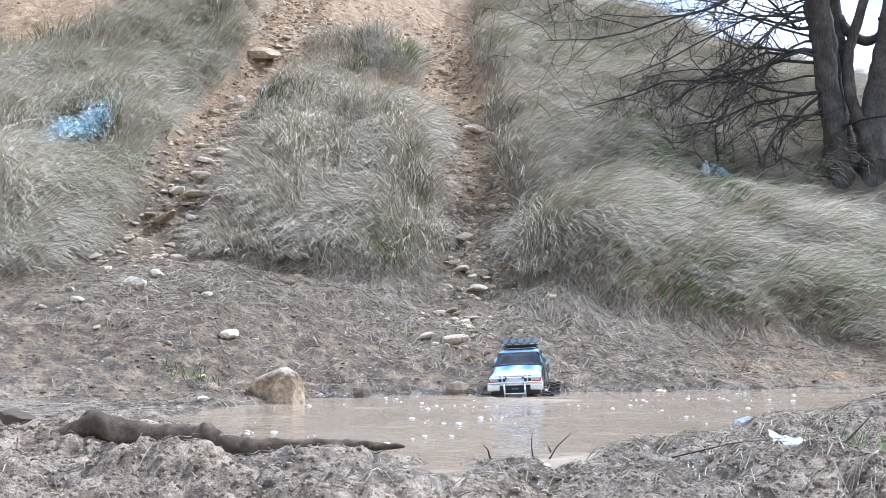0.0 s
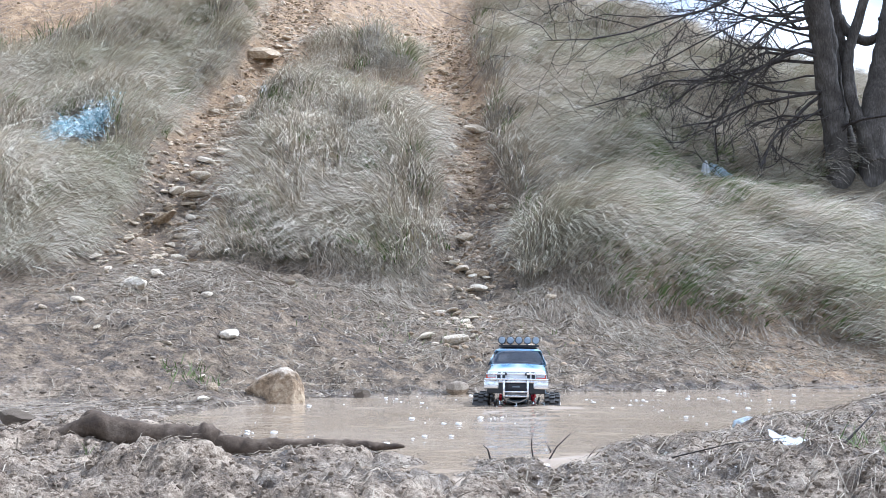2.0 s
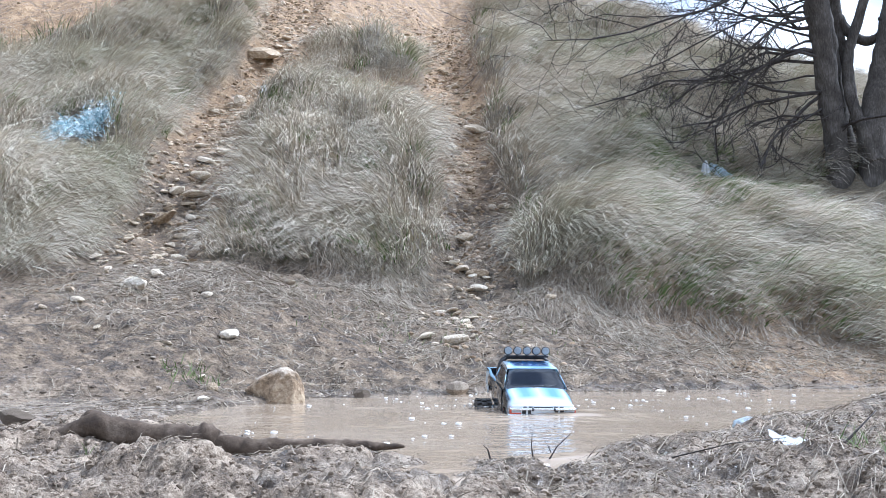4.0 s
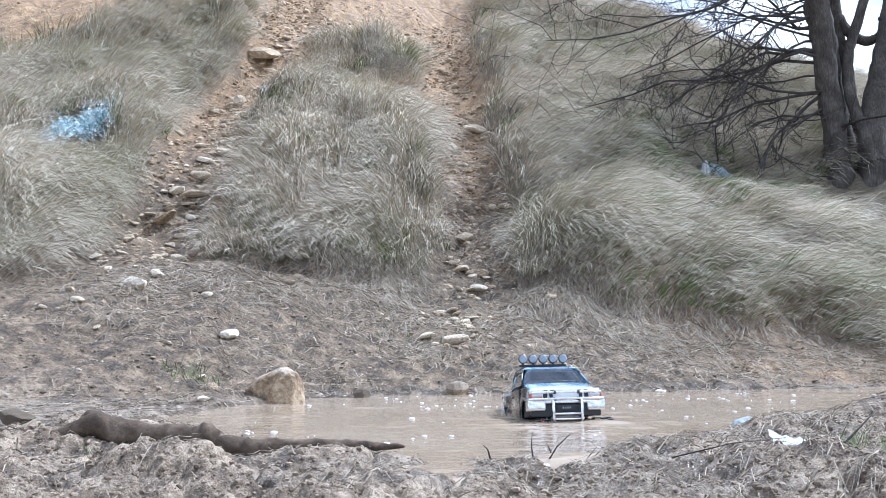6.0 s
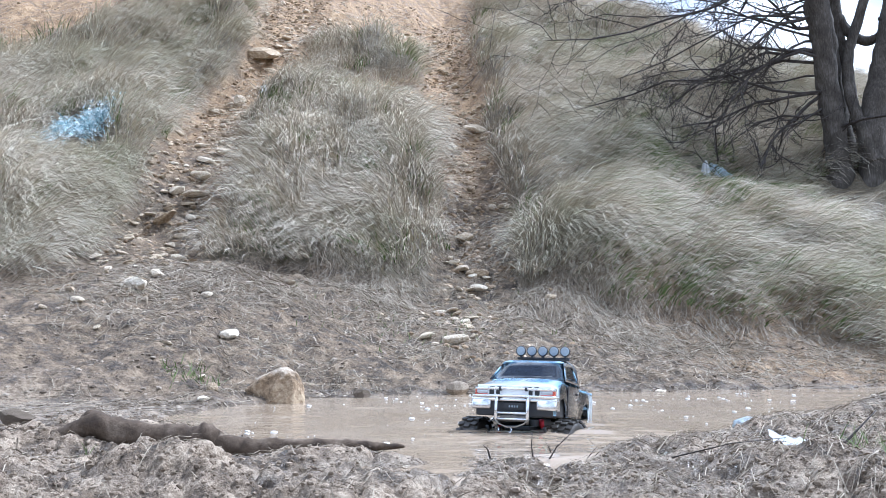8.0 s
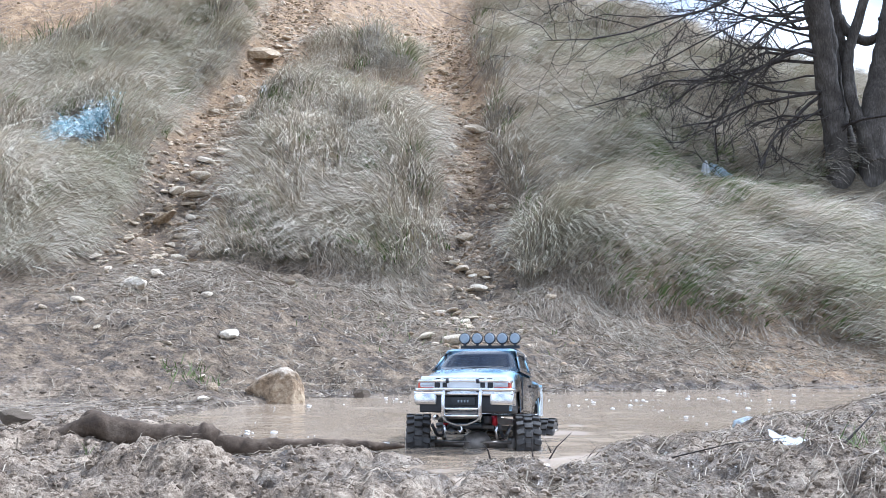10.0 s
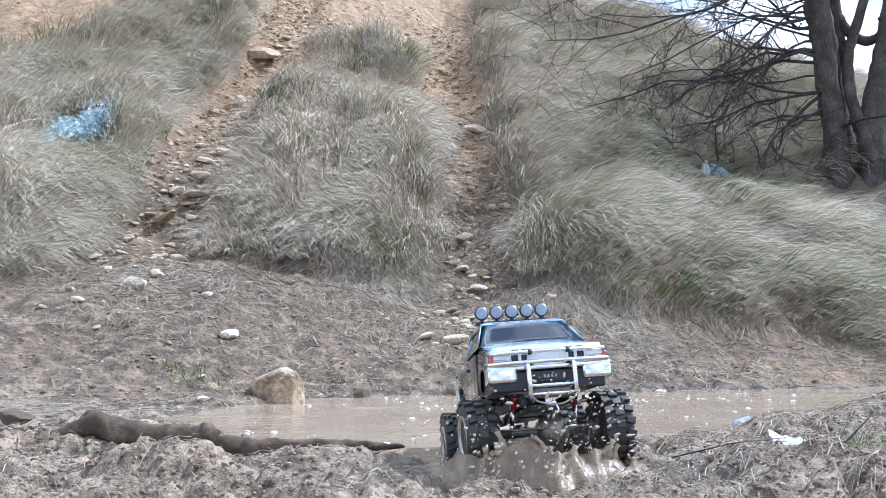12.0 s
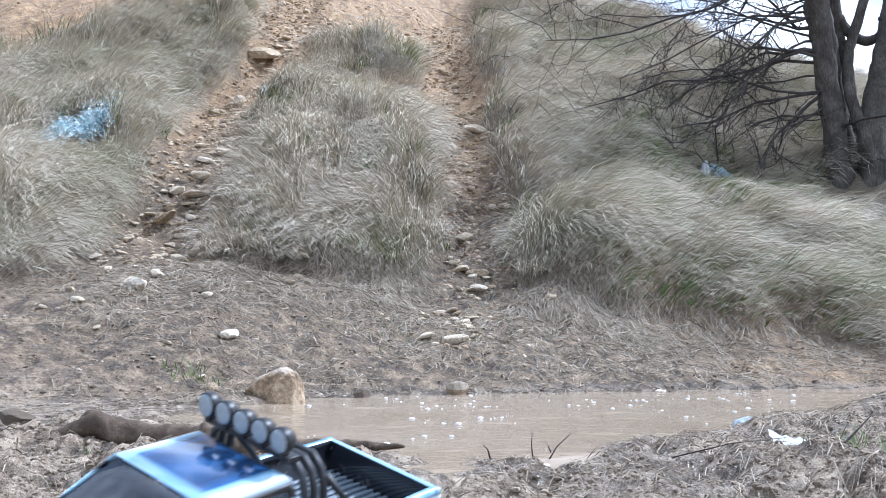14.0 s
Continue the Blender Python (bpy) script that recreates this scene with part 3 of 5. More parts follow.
def bed_side(sign):
    bm, rings = bmesh.new(), []
    for k in range(49):
        y = 0.057 + 0.1875 * k / 48
        w, low = half_width(y) - 0.0005, under_edge(y)
        sec = [(w - 0.002, low), (w, low + 0.004), (w + 0.001, 0.165), (w - 0.001, 0.186), (w - 0.004, 0.195), (w - 0.011, 0.195), (w - 0.013, 0.190), (w - 0.013, 0.158)]
        rings.append([bm.verts.new((sign * a, y, z)) for a, z in sec])
    for a, b in zip(rings, rings[1:]):
        for i in range(len(a) - 1):
            bm.faces.new((a[i], a[i + 1], b[i + 1], b[i]))
    bmesh.ops.solidify(bm, geom=bm.faces[:], thickness=0.001)
    return bm


LOW = {"f": (0.0925, -0.112, 0.205), "r": (0.0925, 0.055, 0.203)}
HIGH = {"f": (0.0735, -0.049, 0.2525), "r": (0.0735, 0.046, 0.2535)}


def cab_frame():
    bm = bmesh.new()
    lo = [bm.verts.new(p) for p in ((-0.0925, -0.112, 0.205), (0.0925, -0.112, 0.205), (0.0925, 0.055, 0.203), (-0.0925, 0.055, 0.203))]
    hi = [bm.verts.new(p) for p in ((-0.0735, -0.049, 0.2525), (0.0735, -0.049, 0.2525), (0.0735, 0.046, 0.2535), (-0.0735, 0.046, 0.2535))]
    sides = [bm.faces.new((lo[i], lo[(i + 1) % 4], hi[(i + 1) % 4], hi[i])) for i in range(4)]
    inner = [bm.verts.new(p) for p in ((-0.062, -0.038, 0.2572), (0.062, -0.038, 0.2572), (0.062, 0.038, 0.2578), (-0.062, 0.038, 0.2578))]
    for i in range(4):
        bm.faces.new((hi[i], hi[(i + 1) % 4], inner[(i + 1) % 4], inner[i]))
    bm.faces.new(inner)
    for face, rim in zip(sides, (0.0055, 0.0085, 0.010, 0.0085)):
        bmesh.ops.inset_individual(bm, faces=[face], thickness=rim, use_even_offset=True)
    bmesh.ops.delete(bm, geom=sides, context="FACES_ONLY")
    bmesh.ops.recalc_face_normals(bm, faces=bm.faces)
    bmesh.ops.solidify(bm, geom=bm.faces[:], thickness=0.003)
    bmesh.ops.bevel(bm, geom=[e for e in bm.edges if e.calc_length() > 0.03], offset=0.0012, segments=2, affect="EDGES")
    return bm


def pane(corners, inset=0.0035, thick=0.0012, bow=0.0):
    """A window pane between four corners, shrunk a little and set in."""
    bm = bmesh.new()
    c = [Vector(p) for p in corners]
    mid = sum(c, Vector()) / 4
    normal = (c[1] - c[0]).cross(c[3] - c[0]).normalized()
    c = [p + (mid - p).normalized() * inset for p in c]
    rows = []
    for j in range(5):
        a, b = c[0].lerp(c[3], j / 4), c[1].lerp(c[2], j / 4)
        rows.append([bm.verts.new(a.lerp(b, i / 8) + normal * (bow * (1 - (i / 4 - 1) ** 2) - 0.0018)) for i in range(9)])
    for a, b in zip(rows, rows[1:]):
        for i in range(8):
            bm.faces.new((a[i], a[i + 1], b[i + 1], b[i]))
    bmesh.ops.solidify(bm, geom=bm.faces[:], thickness=thick)
    return bm


def tyre():
    return lathe([(-0.021, 0.033), (-0.024, 0.040), (-0.0235, 0.049), (-0.019, 0.0535), (0, 0.0545), (0.019, 0.0535), (0.0235, 0.049), (0.024, 0.040), (0.021, 0.033)], 36)


def lug_meshes():
    """Tread blocks: outer left, middle, outer right."""
    out = []
    for x0, x1, skew in ((-0.0245, -0.010, 14), (-0.0075, 0.0075, 0), (0.010, 0.0245, -14)):
        bm = box((x0, -0.0052, 0.0525), (x1, 0.0052, 0.0585), 0.0007, None, pose(0, 0, 0, 0, 0, skew), 1)
        me = bpy.data.meshes.new("lug")
        bm.to_mesh(me)
        bm.free()
        me.materials.append(M_TYRE)
        out.append(me)
    return out


def rim(sign):
    bm = lathe([(0.006 * sign, 0.030), (0.0235 * sign, 0.0345), (0.0255 * sign, 0.034), (0.0245 * sign, 0.031), (0.016 * sign, 0.028), (0.013 * sign, 0.012), (0.020 * sign, 0.010), (0.021 * sign, 0.003)], 28)
    for i in range(6):
        a = 2 * math.pi * i / 6
        box((0.012 * sign - 0.003, -0.0035, 0.012), (0.012 * sign + 0.004, 0.0035, 0.030), 0.0008, bm, Matrix.Rotation(a, 4, "X"), 1)
    return bm


def build_truck():
    truck = tagged(new("toy_truck"), "muddy black, blue and white radio-controlled pickup with chrome bull bar", "toy truck")
    wheels = []
    part("body", shell_front(), M_PAINT, truck, "glossy black sides with blue and white sprayed bonnet")
    cab = part("cab", cab_frame(), M_PAINT, truck, "dark blue cab frame with pale roof edges")
    f, r, F, R = LOW["f"], LOW["r"], HIGH["f"], HIGH["r"]
    part("windscreen", pane([(-f[0], f[1], f[2]), f, F, (-F[0], F[1], F[2])], 0.006, bow=0.003), M_GLASS, cab, "dark tinted windscreen reflecting clouds")
    part("rear_window", pane([r, (-r[0], r[1], r[2]), (-R[0], R[1], R[2]), R], 0.010), M_GLASS, cab)
    for s in (-1, 1):
        quad = [(s * f[0], f[1], f[2]), (s * r[0], r[1], r[2]), (s * R[0], R[1], R[2]), (s * F[0], F[1], F[2])]
        part("side_window", pane(quad if s > 0 else [quad[1], quad[0], quad[3], quad[2]], 0.009), M_GLASS, cab)
        part("wiper", tube([(s * 0.012 - 0.02, -0.111, 0.2105), (s * 0.012 + 0.045, -0.104, 0.2150)], 0.0008, 5), M_BLACK, cab)
        part("door", box((s * 0.0925 - 0.0012, -0.085, 0.128), (s * 0.0925 + 0.0012, 0.040, 0.196), 0.001), M_PAINT, truck)
        part("door_handle", box((s * 0.0945 - 0.001, 0.014, 0.178), (s * 0.0945 + 0.0015, 0.032, 0.183), 0.0008), M_BLACK, truck)
        part("bed_side", bed_side(s), M_PAINT, truck)
        part("side_step", tube([(s * 0.088, -0.078, 0.113), (s * 0.097, -0.070, 0.110), (s * 0.097, 0.066, 0.110), (s * 0.088, 0.074, 0.113)], 0.004, 8), M_CHROME, truck, "muddy chrome side step")
        part("frame_rail", box((s * 0.040 - 0.004, -0.205, 0.098), (s * 0.040 + 0.004, 0.220, 0.112), 0.001), M_BLACK, truck)
        part("wheel_well", box((s * 0.070 - 0.016, -0.197, 0.120), (s * 0.070 + 0.016, -0.094, 0.168), 0.004), M_BLACK, truck)
    part("interior", box((-0.080, -0.10, 0.135), (0.080, 0.048, 0.2), 0.003), M_BLACK, truck)
    dash = box((-0.08, -0.085, 0.2), (0.08, -0.07, 0.212), 0.003)
    for s in (-1, 1):
        box((s * 0.036 - 0.022, 0.0, 0.2), (s * 0.036 + 0.022, 0.014, 0.236), 0.005, dash)
    part("seats", dash, plain("grey_seats", (0.10, 0.10, 0.11), 0.7), truck)
    # load bed
    bed = part("bed_floor", box((-0.078, 0.058, 0.150), (0.078, 0.242, 0.157), 0.001), M_BEDFLOOR, truck, "ribbed grey load bed")
    rib = box((-0.0022, 0.062, 0.157), (0.0022, 0.238, 0.1605), 0.0008)
    first = part("rib", rib, M_BEDFLOOR, bed)
    first.location.x = -0.0715
    for k in range(1, 14):
        more = new("rib", first.data)
        more.parent, more.location.x = bed, -0.0715 + 0.011 * k
    part("tailgate", box((-0.0885, 0.238, 0.128), (0.0885, 0.2455, 0.195), 0.002), M_PAINT, truck)
    part("headboard", box((-0.0885, 0.0565, 0.150), (0.0885, 0.0605, 0.193), 0.0015), M_PAINT, truck)
    part("rear_bumper", box((-0.088, 0.2455, 0.120), (0.088, 0.254, 0.134), 0.002), M_CHROME, truck)
    # roll bar with five lamps
    hoop = None
    for y in (0.062, 0.074, 0.086):
        pts = [(-0.074, y, 0.16), (-0.073, y, 0.235), (-0.068, y, 0.252), (-0.055, y, 0.262), (0.055, y, 0.262), (0.068, y, 0.252), (0.073, y, 0.235), (0.074, y, 0.16)]
        hoop = tube(pts, 0.0042, 8, hoop)
    roll = part("roll_bar", hoop, M_BLACK, truck, "black triple-tube roll bar")
    for s in (-1, 1):
        part("brace", tube([(s * 0.072, 0.088, 0.246), (s * 0.074, 0.115, 0.215), (s * 0.074, 0.150, 0.162)], 0.004, 8), M_BLACK, roll)
    part("lamp_beam", box((-0.066, 0.046, 0.2655), (0.066, 0.060, 0.2715), 0.001), M_BLACK, roll)
    shade = lathe([(0.0, 0.0126), (0.003, 0.0131), (0.010, 0.0118), (0.017, 0.006)], 20, "Y")
    box((-0.003, 0.002, -0.017), (0.003, 0.012, -0.010), 0.0005, shade)
    lens = lathe([(-0.0012, 0.0085), (-0.0005, 0.0110), (0.001, 0.0114)], 20, "Y")
    lamp = part("roof_lamp", shade, M_BLACK, truck, "round black roof lamp with ribbed lens")
    part("lens", lens, M_LENS, lamp, "grey ribbed lens")
    lamp.location = (-0.0563, 0.040, 0.2867)
    for k in range(1, 5):
        other = copy_thing(lamp, Matrix.Translation((-0.0563 + 0.02815 * k, 0.040, 0.2867)))
        other.parent = truck
    # nose
    part("grille_panel", box((-0.086, -0.2285, 0.157), (0.086, -0.221, 0.187), 0.002), M_WHITE, truck, "white grille panel")
    for s in (-1, 1):
        for a, b, lo, hi in ((0.033, 0.042, 0.163, 0.175), (0.047, 0.058, 0.163, 0.175), (0.030, 0.040, 0.1805, 0.1835), (0.046, 0.056, 0.1805, 0.1835)):
            part("grille_slot", box((min(s * a, s * b), -0.2292, lo), (max(s * a, s * b), -0.2275, hi), 0.0004), M_BLACK, truck)
        part("headlamp", box((min(s * 0.060, s * 0.087), -0.2300, 0.168), (max(s * 0.060, s * 0.087), -0.2255, 0.181), 0.0012), M_CLEAR, truck, "clear headlamp")
        part("indicator", box((min(s * 0.060, s * 0.0895), -0.2302, 0.1585), (max(s * 0.060, s * 0.0895), -0.2255, 0.1665), 0.001), M_AMBER, truck, "red-orange indicator lens")
        part("corner_marker", box((min(s * 0.0870, s * 0.0912), -0.2285, 0.160), (max(s * 0.0870, s * 0.0912), -0.205, 0.178), 0.001), M_AMBER, truck, "orange corner marker")
        part("bumper_end", box((min(s * 0.052, s * 0.0985), -0.236, 0.132), (max(s * 0.052, s * 0.0985), -0.207, 0.158), 0.005), M_CHROME, truck, "chrome bumper end")
        part("bumper_side", box((s * 0.0955 - 0.003, -0.215, 0.132), (s * 0.0955 + 0.003, -0.200, 0.156), 0.002), M_CHROME, truck)
        part("bull_bar_post", tube([(s * 0.036, -0.239, 0.163), (s * 0.036, -0.247, 0.150), (s * 0.036, -0.247, 0.112), (s * 0.034, -0.238, 0.102)], 0.0040, 8), M_CHROME, truck)
        for z in (0.1775, 0.161):
            part("bar_clamp", lathe([(-0.003, 0.0046), (0.003, 0.0046)], 10, "X"), M_BLACK, truck).location = (s * 0.030, -0.238, z)
    part("slot", box((-0.026, -0.2292, 0.1802), (0.026, -0.2275, 0.1825), 0.0004), M_BLACK, truck)
    part("bumper", box((-0.098, -0.236, 0.150), (0.098, -0.220, 0.159), 0.003), M_CHROME, truck, "chrome front bumper")
    part("valance", box((-0.088, -0.228, 0.118), (0.088, -0.216, 0.150), 0.003), M_BLACK, truck, "black opening under the bumper")
    plate = part("plate", box((-0.024, -0.2325, 0.131), (0.024, -0.229, 0.147), 0.0008), M_BLACK, truck, "dark plate with worn pale marks")
    for k in (-1.5, -0.5, 0.5, 1.5):
        part("mark", box((k * 0.006 - 0.0016, -0.2336, 0.137), (k * 0.006 + 0.0016, -0.2324, 0.1415), 0.0003), M_LENS, plate)
    for z, w, y in ((0.1775, 0.094, -0.238), (0.161, 0.099, -0.241)):
        bar = [(-w, y + 0.014, z), (-w + 0.008, y + 0.004, z), (-w * 0.5, y, z + 0.0005), (0, y - 0.001, z + 0.001), (w * 0.5, y, z + 0.0005), (w - 0.008, y + 0.004, z), (w, y + 0.014, z)]
        part("bull_bar", tube(bar, 0.0034, 8), M_CHROME, truck)
    for z in (0.124, 0.111):
        part("cross_bar", tube([(-0.036, -0.247, z), (0.036, -0.247, z)], 0.0030, 8), M_CHROME, truck)
    part("winch", box((-0.030, -0.240, 0.106), (0.030, -0.218, 0.120), 0.003), M_MUDMETAL, truck)
    part("tow_cord", tube([(-0.040, -0.248, 0.113), (-0.028, -0.250, 0.100), (-0.008, -0.252, 0.093), (0.012, -0.252, 0.094), (0.030, -0.250, 0.102), (0.040, -0.248, 0.113)], 0.0016, 6), M_ROPE, truck, "sagging wet tow cord")
    part("tow_hook", tube([(0, -0.252, 0.094), (0.003, -0.254, 0.086), (0.0, -0.255, 0.080), (-0.003, -0.254, 0.084)], 0.0016, 6), M_CHROME, truck)
    # running gear
    part("skid_plate", box((-0.030, -0.19, 0.088), (0.030, 0.17, 0.098), 0.003), M_BLACK, truck)
    part("gearbox", box((-0.026, -0.06, 0.085), (0.026, 0.05, 0.12), 0.006), M_BLACK, truck)
    for a in AXLES:
        axle = part("axle", tube([(-0.095, a, WHEEL_R), (0.095, a, WHEEL_R)], 0.0075, 10), M_MUDMETAL, truck, "mud-coated axle")
        part("differential", lathe([(-0.030, 0.008), (-0.026, 0.018), (-0.016, 0.025), (0.0, 0.026), (0.016, 0.025), (0.026, 0.018), (0.030, 0.008)], 20, "Y"), M_MUDMETAL, axle, "round muddy differential housing").location = (0.012, a, WHEEL_R + 0.001)
        for s in (-1, 1):
            side_sign = -1 if a < 0 else 1
            shock = part("shock_absorber", tube([(s * 0.055, a - 0.010, 0.066), (s * 0.050, a - 0.016, 0.098)], 0.0038, 8), M_CHROME, truck)
            part("shock_cap", tube([(s * 0.050, a - 0.016, 0.096), (s * 0.0485, a - 0.018, 0.114)], 0.0058, 8), M_RED, shock, "red shock cap")
            part("leaf_spring", tube([(s * 0.066, a - 0.065, 0.094), (s * 0.066, a - 0.02, 0.074), (s * 0.066, a + 0.02, 0.074), (s * 0.066, a + 0.065, 0.094)], 0.0034, 6), M_BLACK, truck)
            part("stub_housing", lathe([(s * 0.074, 0.015), (s * 0.092, 0.015)], 12), M_MUDMETAL, axle).location = (0, a, WHEEL_R)
    part("steering_rod", tube([(-0.085, -0.172, 0.062), (0.085, -0.172, 0.062)], 0.0024, 6), M_MUDMETAL, truck)
    part("drive_shaft", tube([(0.012, -0.125, 0.062), (0.012, -0.05, 0.09), (0.012, 0.05, 0.09), (0.012, 0.125, 0.062)], 0.004, 8), M_MUDMETAL, truck)
    tyre_mesh, lugs = None, lug_meshes()
    for a in AXLES:
        for s in (-1, 1):
            if tyre_mesh is None:
                wheel = part("wheel", tyre(), M_TYRE, truck, "chunky mud-caked tyre")
                tyre_mesh = wheel.data
            else:
                wheel = tagged(new("wheel", tyre_mesh), "chunky mud-caked tyre")
                wheel.parent = truck
            part("rim", rim(s), M_RIM, wheel, "muddy silver rim")
            for i in range(18):
                for row, me in enumerate(lugs):
                    lug = new("lug", me)
                    lug.parent = wheel
                    lug.rotation_euler.x = 2 * math.pi * (i + 0.5 * (row == 1)) / 18
            wheel.location = (s * TRACK, a, WHEEL_R)
            wheels.append(wheel)
    return truck, wheels


truck, truck_wheels = build_truck()


def ride(x, y, z, roll, pitch, turn):
    return Matrix.Translation((x, y, z)) @ Matrix.Rotation(radians(turn), 4, "Z") @ Matrix.Rotation(radians(pitch), 4, "X") @ Matrix.Rotation(radians(roll), 4, "Y")


def ground_at(x, y):
    return float(rest(np.array([x]), np.array([y]))[0])


# ---- stones ----
def stone_material(name, dark, mid, light, blotch=12.0):
    n = Nodes(name)
    one = n.add("ObjectInfo").outputs["Random"]
    fine, large = n.noise(60, 6, 0.7), n.noise(blotch, 3)
    both = n.sums("ADD", n.sums("MULTIPLY", fine, 0.4), n.sums("MULTIPLY", large, 0.6))
    both = n.sums("ADD", both, n.sums("MULTIPLY", n.sums("SUBTRACT", one, 0.5), 0.22))
    n.set(Base_Color=n.ramp(both, (0.36, dark), (0.52, mid), (0.66, light)), Roughness=0.85, Specular_IOR_Level=0.3)
    n.bump(n.sums("ADD", fine, large), 0.004)
    return n.mat


def island_stone(name, dark, mid, light):
    n = Nodes(name)
    one = n.add("NewGeometry").outputs["Random Per Island"]
    n.set(Base_Color=n.mix(n.span(n.noise(80, 4), 0.3, 0.7, 0, 0.35), n.ramp(one, (0.0, dark), (0.5, mid), (1.0, light)), dark), Roughness=0.88, Specular_IOR_Level=0.25)
    n.bump(n.noise(110, 5), 0.003)
    return n.mat


M_STONE = stone_material("buff_limestone", (0.28, 0.20, 0.12), (0.57, 0.47, 0.335), (0.82, 0.74, 0.61))
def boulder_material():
    """Ochre broken faces, dark seams; the sunlit top is painted in as a paler cap."""
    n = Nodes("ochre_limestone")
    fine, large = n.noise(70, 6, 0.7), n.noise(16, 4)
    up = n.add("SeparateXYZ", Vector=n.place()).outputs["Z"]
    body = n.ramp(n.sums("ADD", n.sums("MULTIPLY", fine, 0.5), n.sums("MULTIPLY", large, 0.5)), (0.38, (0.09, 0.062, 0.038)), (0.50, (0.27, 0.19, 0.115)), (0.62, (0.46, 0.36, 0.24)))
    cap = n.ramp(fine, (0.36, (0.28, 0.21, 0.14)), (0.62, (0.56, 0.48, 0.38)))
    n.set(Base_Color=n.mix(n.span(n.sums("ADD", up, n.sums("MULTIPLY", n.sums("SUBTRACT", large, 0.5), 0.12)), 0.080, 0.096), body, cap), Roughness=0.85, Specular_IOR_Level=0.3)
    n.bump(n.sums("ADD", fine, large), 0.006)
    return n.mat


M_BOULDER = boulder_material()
M_GRAVEL = island_stone("rut_gravel", (0.17, 0.115, 0.068), (0.37, 0.27, 0.17), (0.66, 0.55, 0.405))
M_CRUMB = island_stone("mud_crumbs", (0.13, 0.099, 0.07), (0.23, 0.178, 0.128), (0.38, 0.305, 0.23))
M_CLOD = island_stone("dried_clods", (0.10, 0.076, 0.054), (0.25, 0.20, 0.15), (0.44, 0.37, 0.29))


def stone_mesh(seed, flat=0.55, rough=0.5, level=2, cut=0.27):
    """An angular broken stone about one unit across."""
    rng = random.Random(seed)
    bm = bmesh.new()
    bmesh.ops.create_icosphere(bm, subdivisions=level, radius=0.5)
    for _ in range(9):
        normal = Vector((rng.gauss(0, 1), rng.gauss(0, 1), rng.gauss(0, 0.8))).normalized()
        reach = rng.uniform(cut, 0.44 if cut > 0.26 else 0.36)
        for v in bm.verts:
            over = v.co.dot(normal) - reach
            if over > 0:
                v.co -= normal * over * 0.95
    for v in bm.verts:
        v.co += v.co.normalized() * rough * 0.06 * (noise.noise(v.co * 5 + Vector((seed, 0, 0))))
        v.co.x *= 1.15
        v.co.z *= flat
    me = bpy.data.meshes.new("stone")
    bm.to_mesh(me)
    bm.free()
    me.materials.append(M_STONE)
    return me


STONES = [stone_mesh(k, flat) for k, flat in enumerate((0.5, 0.62, 0.42, 0.7, 0.35, 0.55, 0.48, 0.6))]


def lay_stone(x, y, size, k, name="stone", label="pale buff limestone chunk lying on the slope", group="stones on the slope"):
    ob = tagged(new(name, STONES[k % 8]), label, "stone", group)
    rng = random.Random(1000 + k)
    ob.scale = (size, size * rng.uniform(0.7, 1.0), size * rng.uniform(0.55, 0.95))
    ob.rotation_euler = (rng.uniform(-0.35, 0.35), rng.uniform(-0.3, 0.3), rng.uniform(0, 6.3))
    ob.location = (x, y, ground_at(x, y) + 0.15 * size)
    return ob


NAMED_STONES = ((-1.58, 8.80, 0.244), (-1.48, 6.92, 0.135), (-1.59, 6.74, 0.104), (-1.57, 6.52, 0.108), (-1.54, 6.28, 0.125), (-1.68, 6.36, 0.099), (-1.64, 5.95, 0.159), (-1.74, 5.62, 0.062), (-1.31, 4.54, 0.046), (-1.36, 4.49, 0.125), (-1.48, 4.12, 0.064), (-1.59, 4.04, 0.054), (-1.32, 3.89, 0.048), (-0.84, 4.01, 0.089), (-1.01, 3.73, 0.050), (-0.82, 3.49, 0.042), (-0.74, 3.16, 0.049), (-0.74, 3.28, 0.062), (0.11, 5.62, 0.088), (0.19, 5.57, 0.099), (0.05, 5.04, 0.084), (-0.08, 4.98, 0.049), (0.54, 5.15, 0.074), (0.14, 6.10, 0.088), (0.25, 7.90, 0.150), (0.07, 7.75, 0.077), (-1.79, 7.98, 0.098), (-1.65, 8.11, 0.126), (-1.48, 7.20, 0.104), (0.14, 4.58, 0.046), (0.84, 3.95, 0.053))
for k, (x, y, size) in enumerate(NAMED_STONES):
    lay_stone(x, y, size * (1.25 if y > 5.5 else 1.0), k)


def scatter_stones():
    """Loose stones down both ruts and over the bare top."""
    rng = np.random.default_rng(91)
    made = 0
    while made < 190:
        y = rng.uniform(4.4, 10.5)
        if rng.random() < 0.75:
            xs, ys, width = RUTS[0 if rng.random() < 0.6 else 1]
            x = np.interp(y, ys[::-1], xs[::-1]) + rng.normal(0, width * 0.6)
        else:
            x = rng.uniform(-1.8, 0.2)
        if bare(np.array([x]), np.array([y]))[0] < 0.6:
            continue
        lay_stone(float(x), float(y), float(rng.uniform(0.035, 0.085) * (1 + 0.4 * (rng.random() < 0.15))), 40 + made)
        made += 1


scatter_stones()


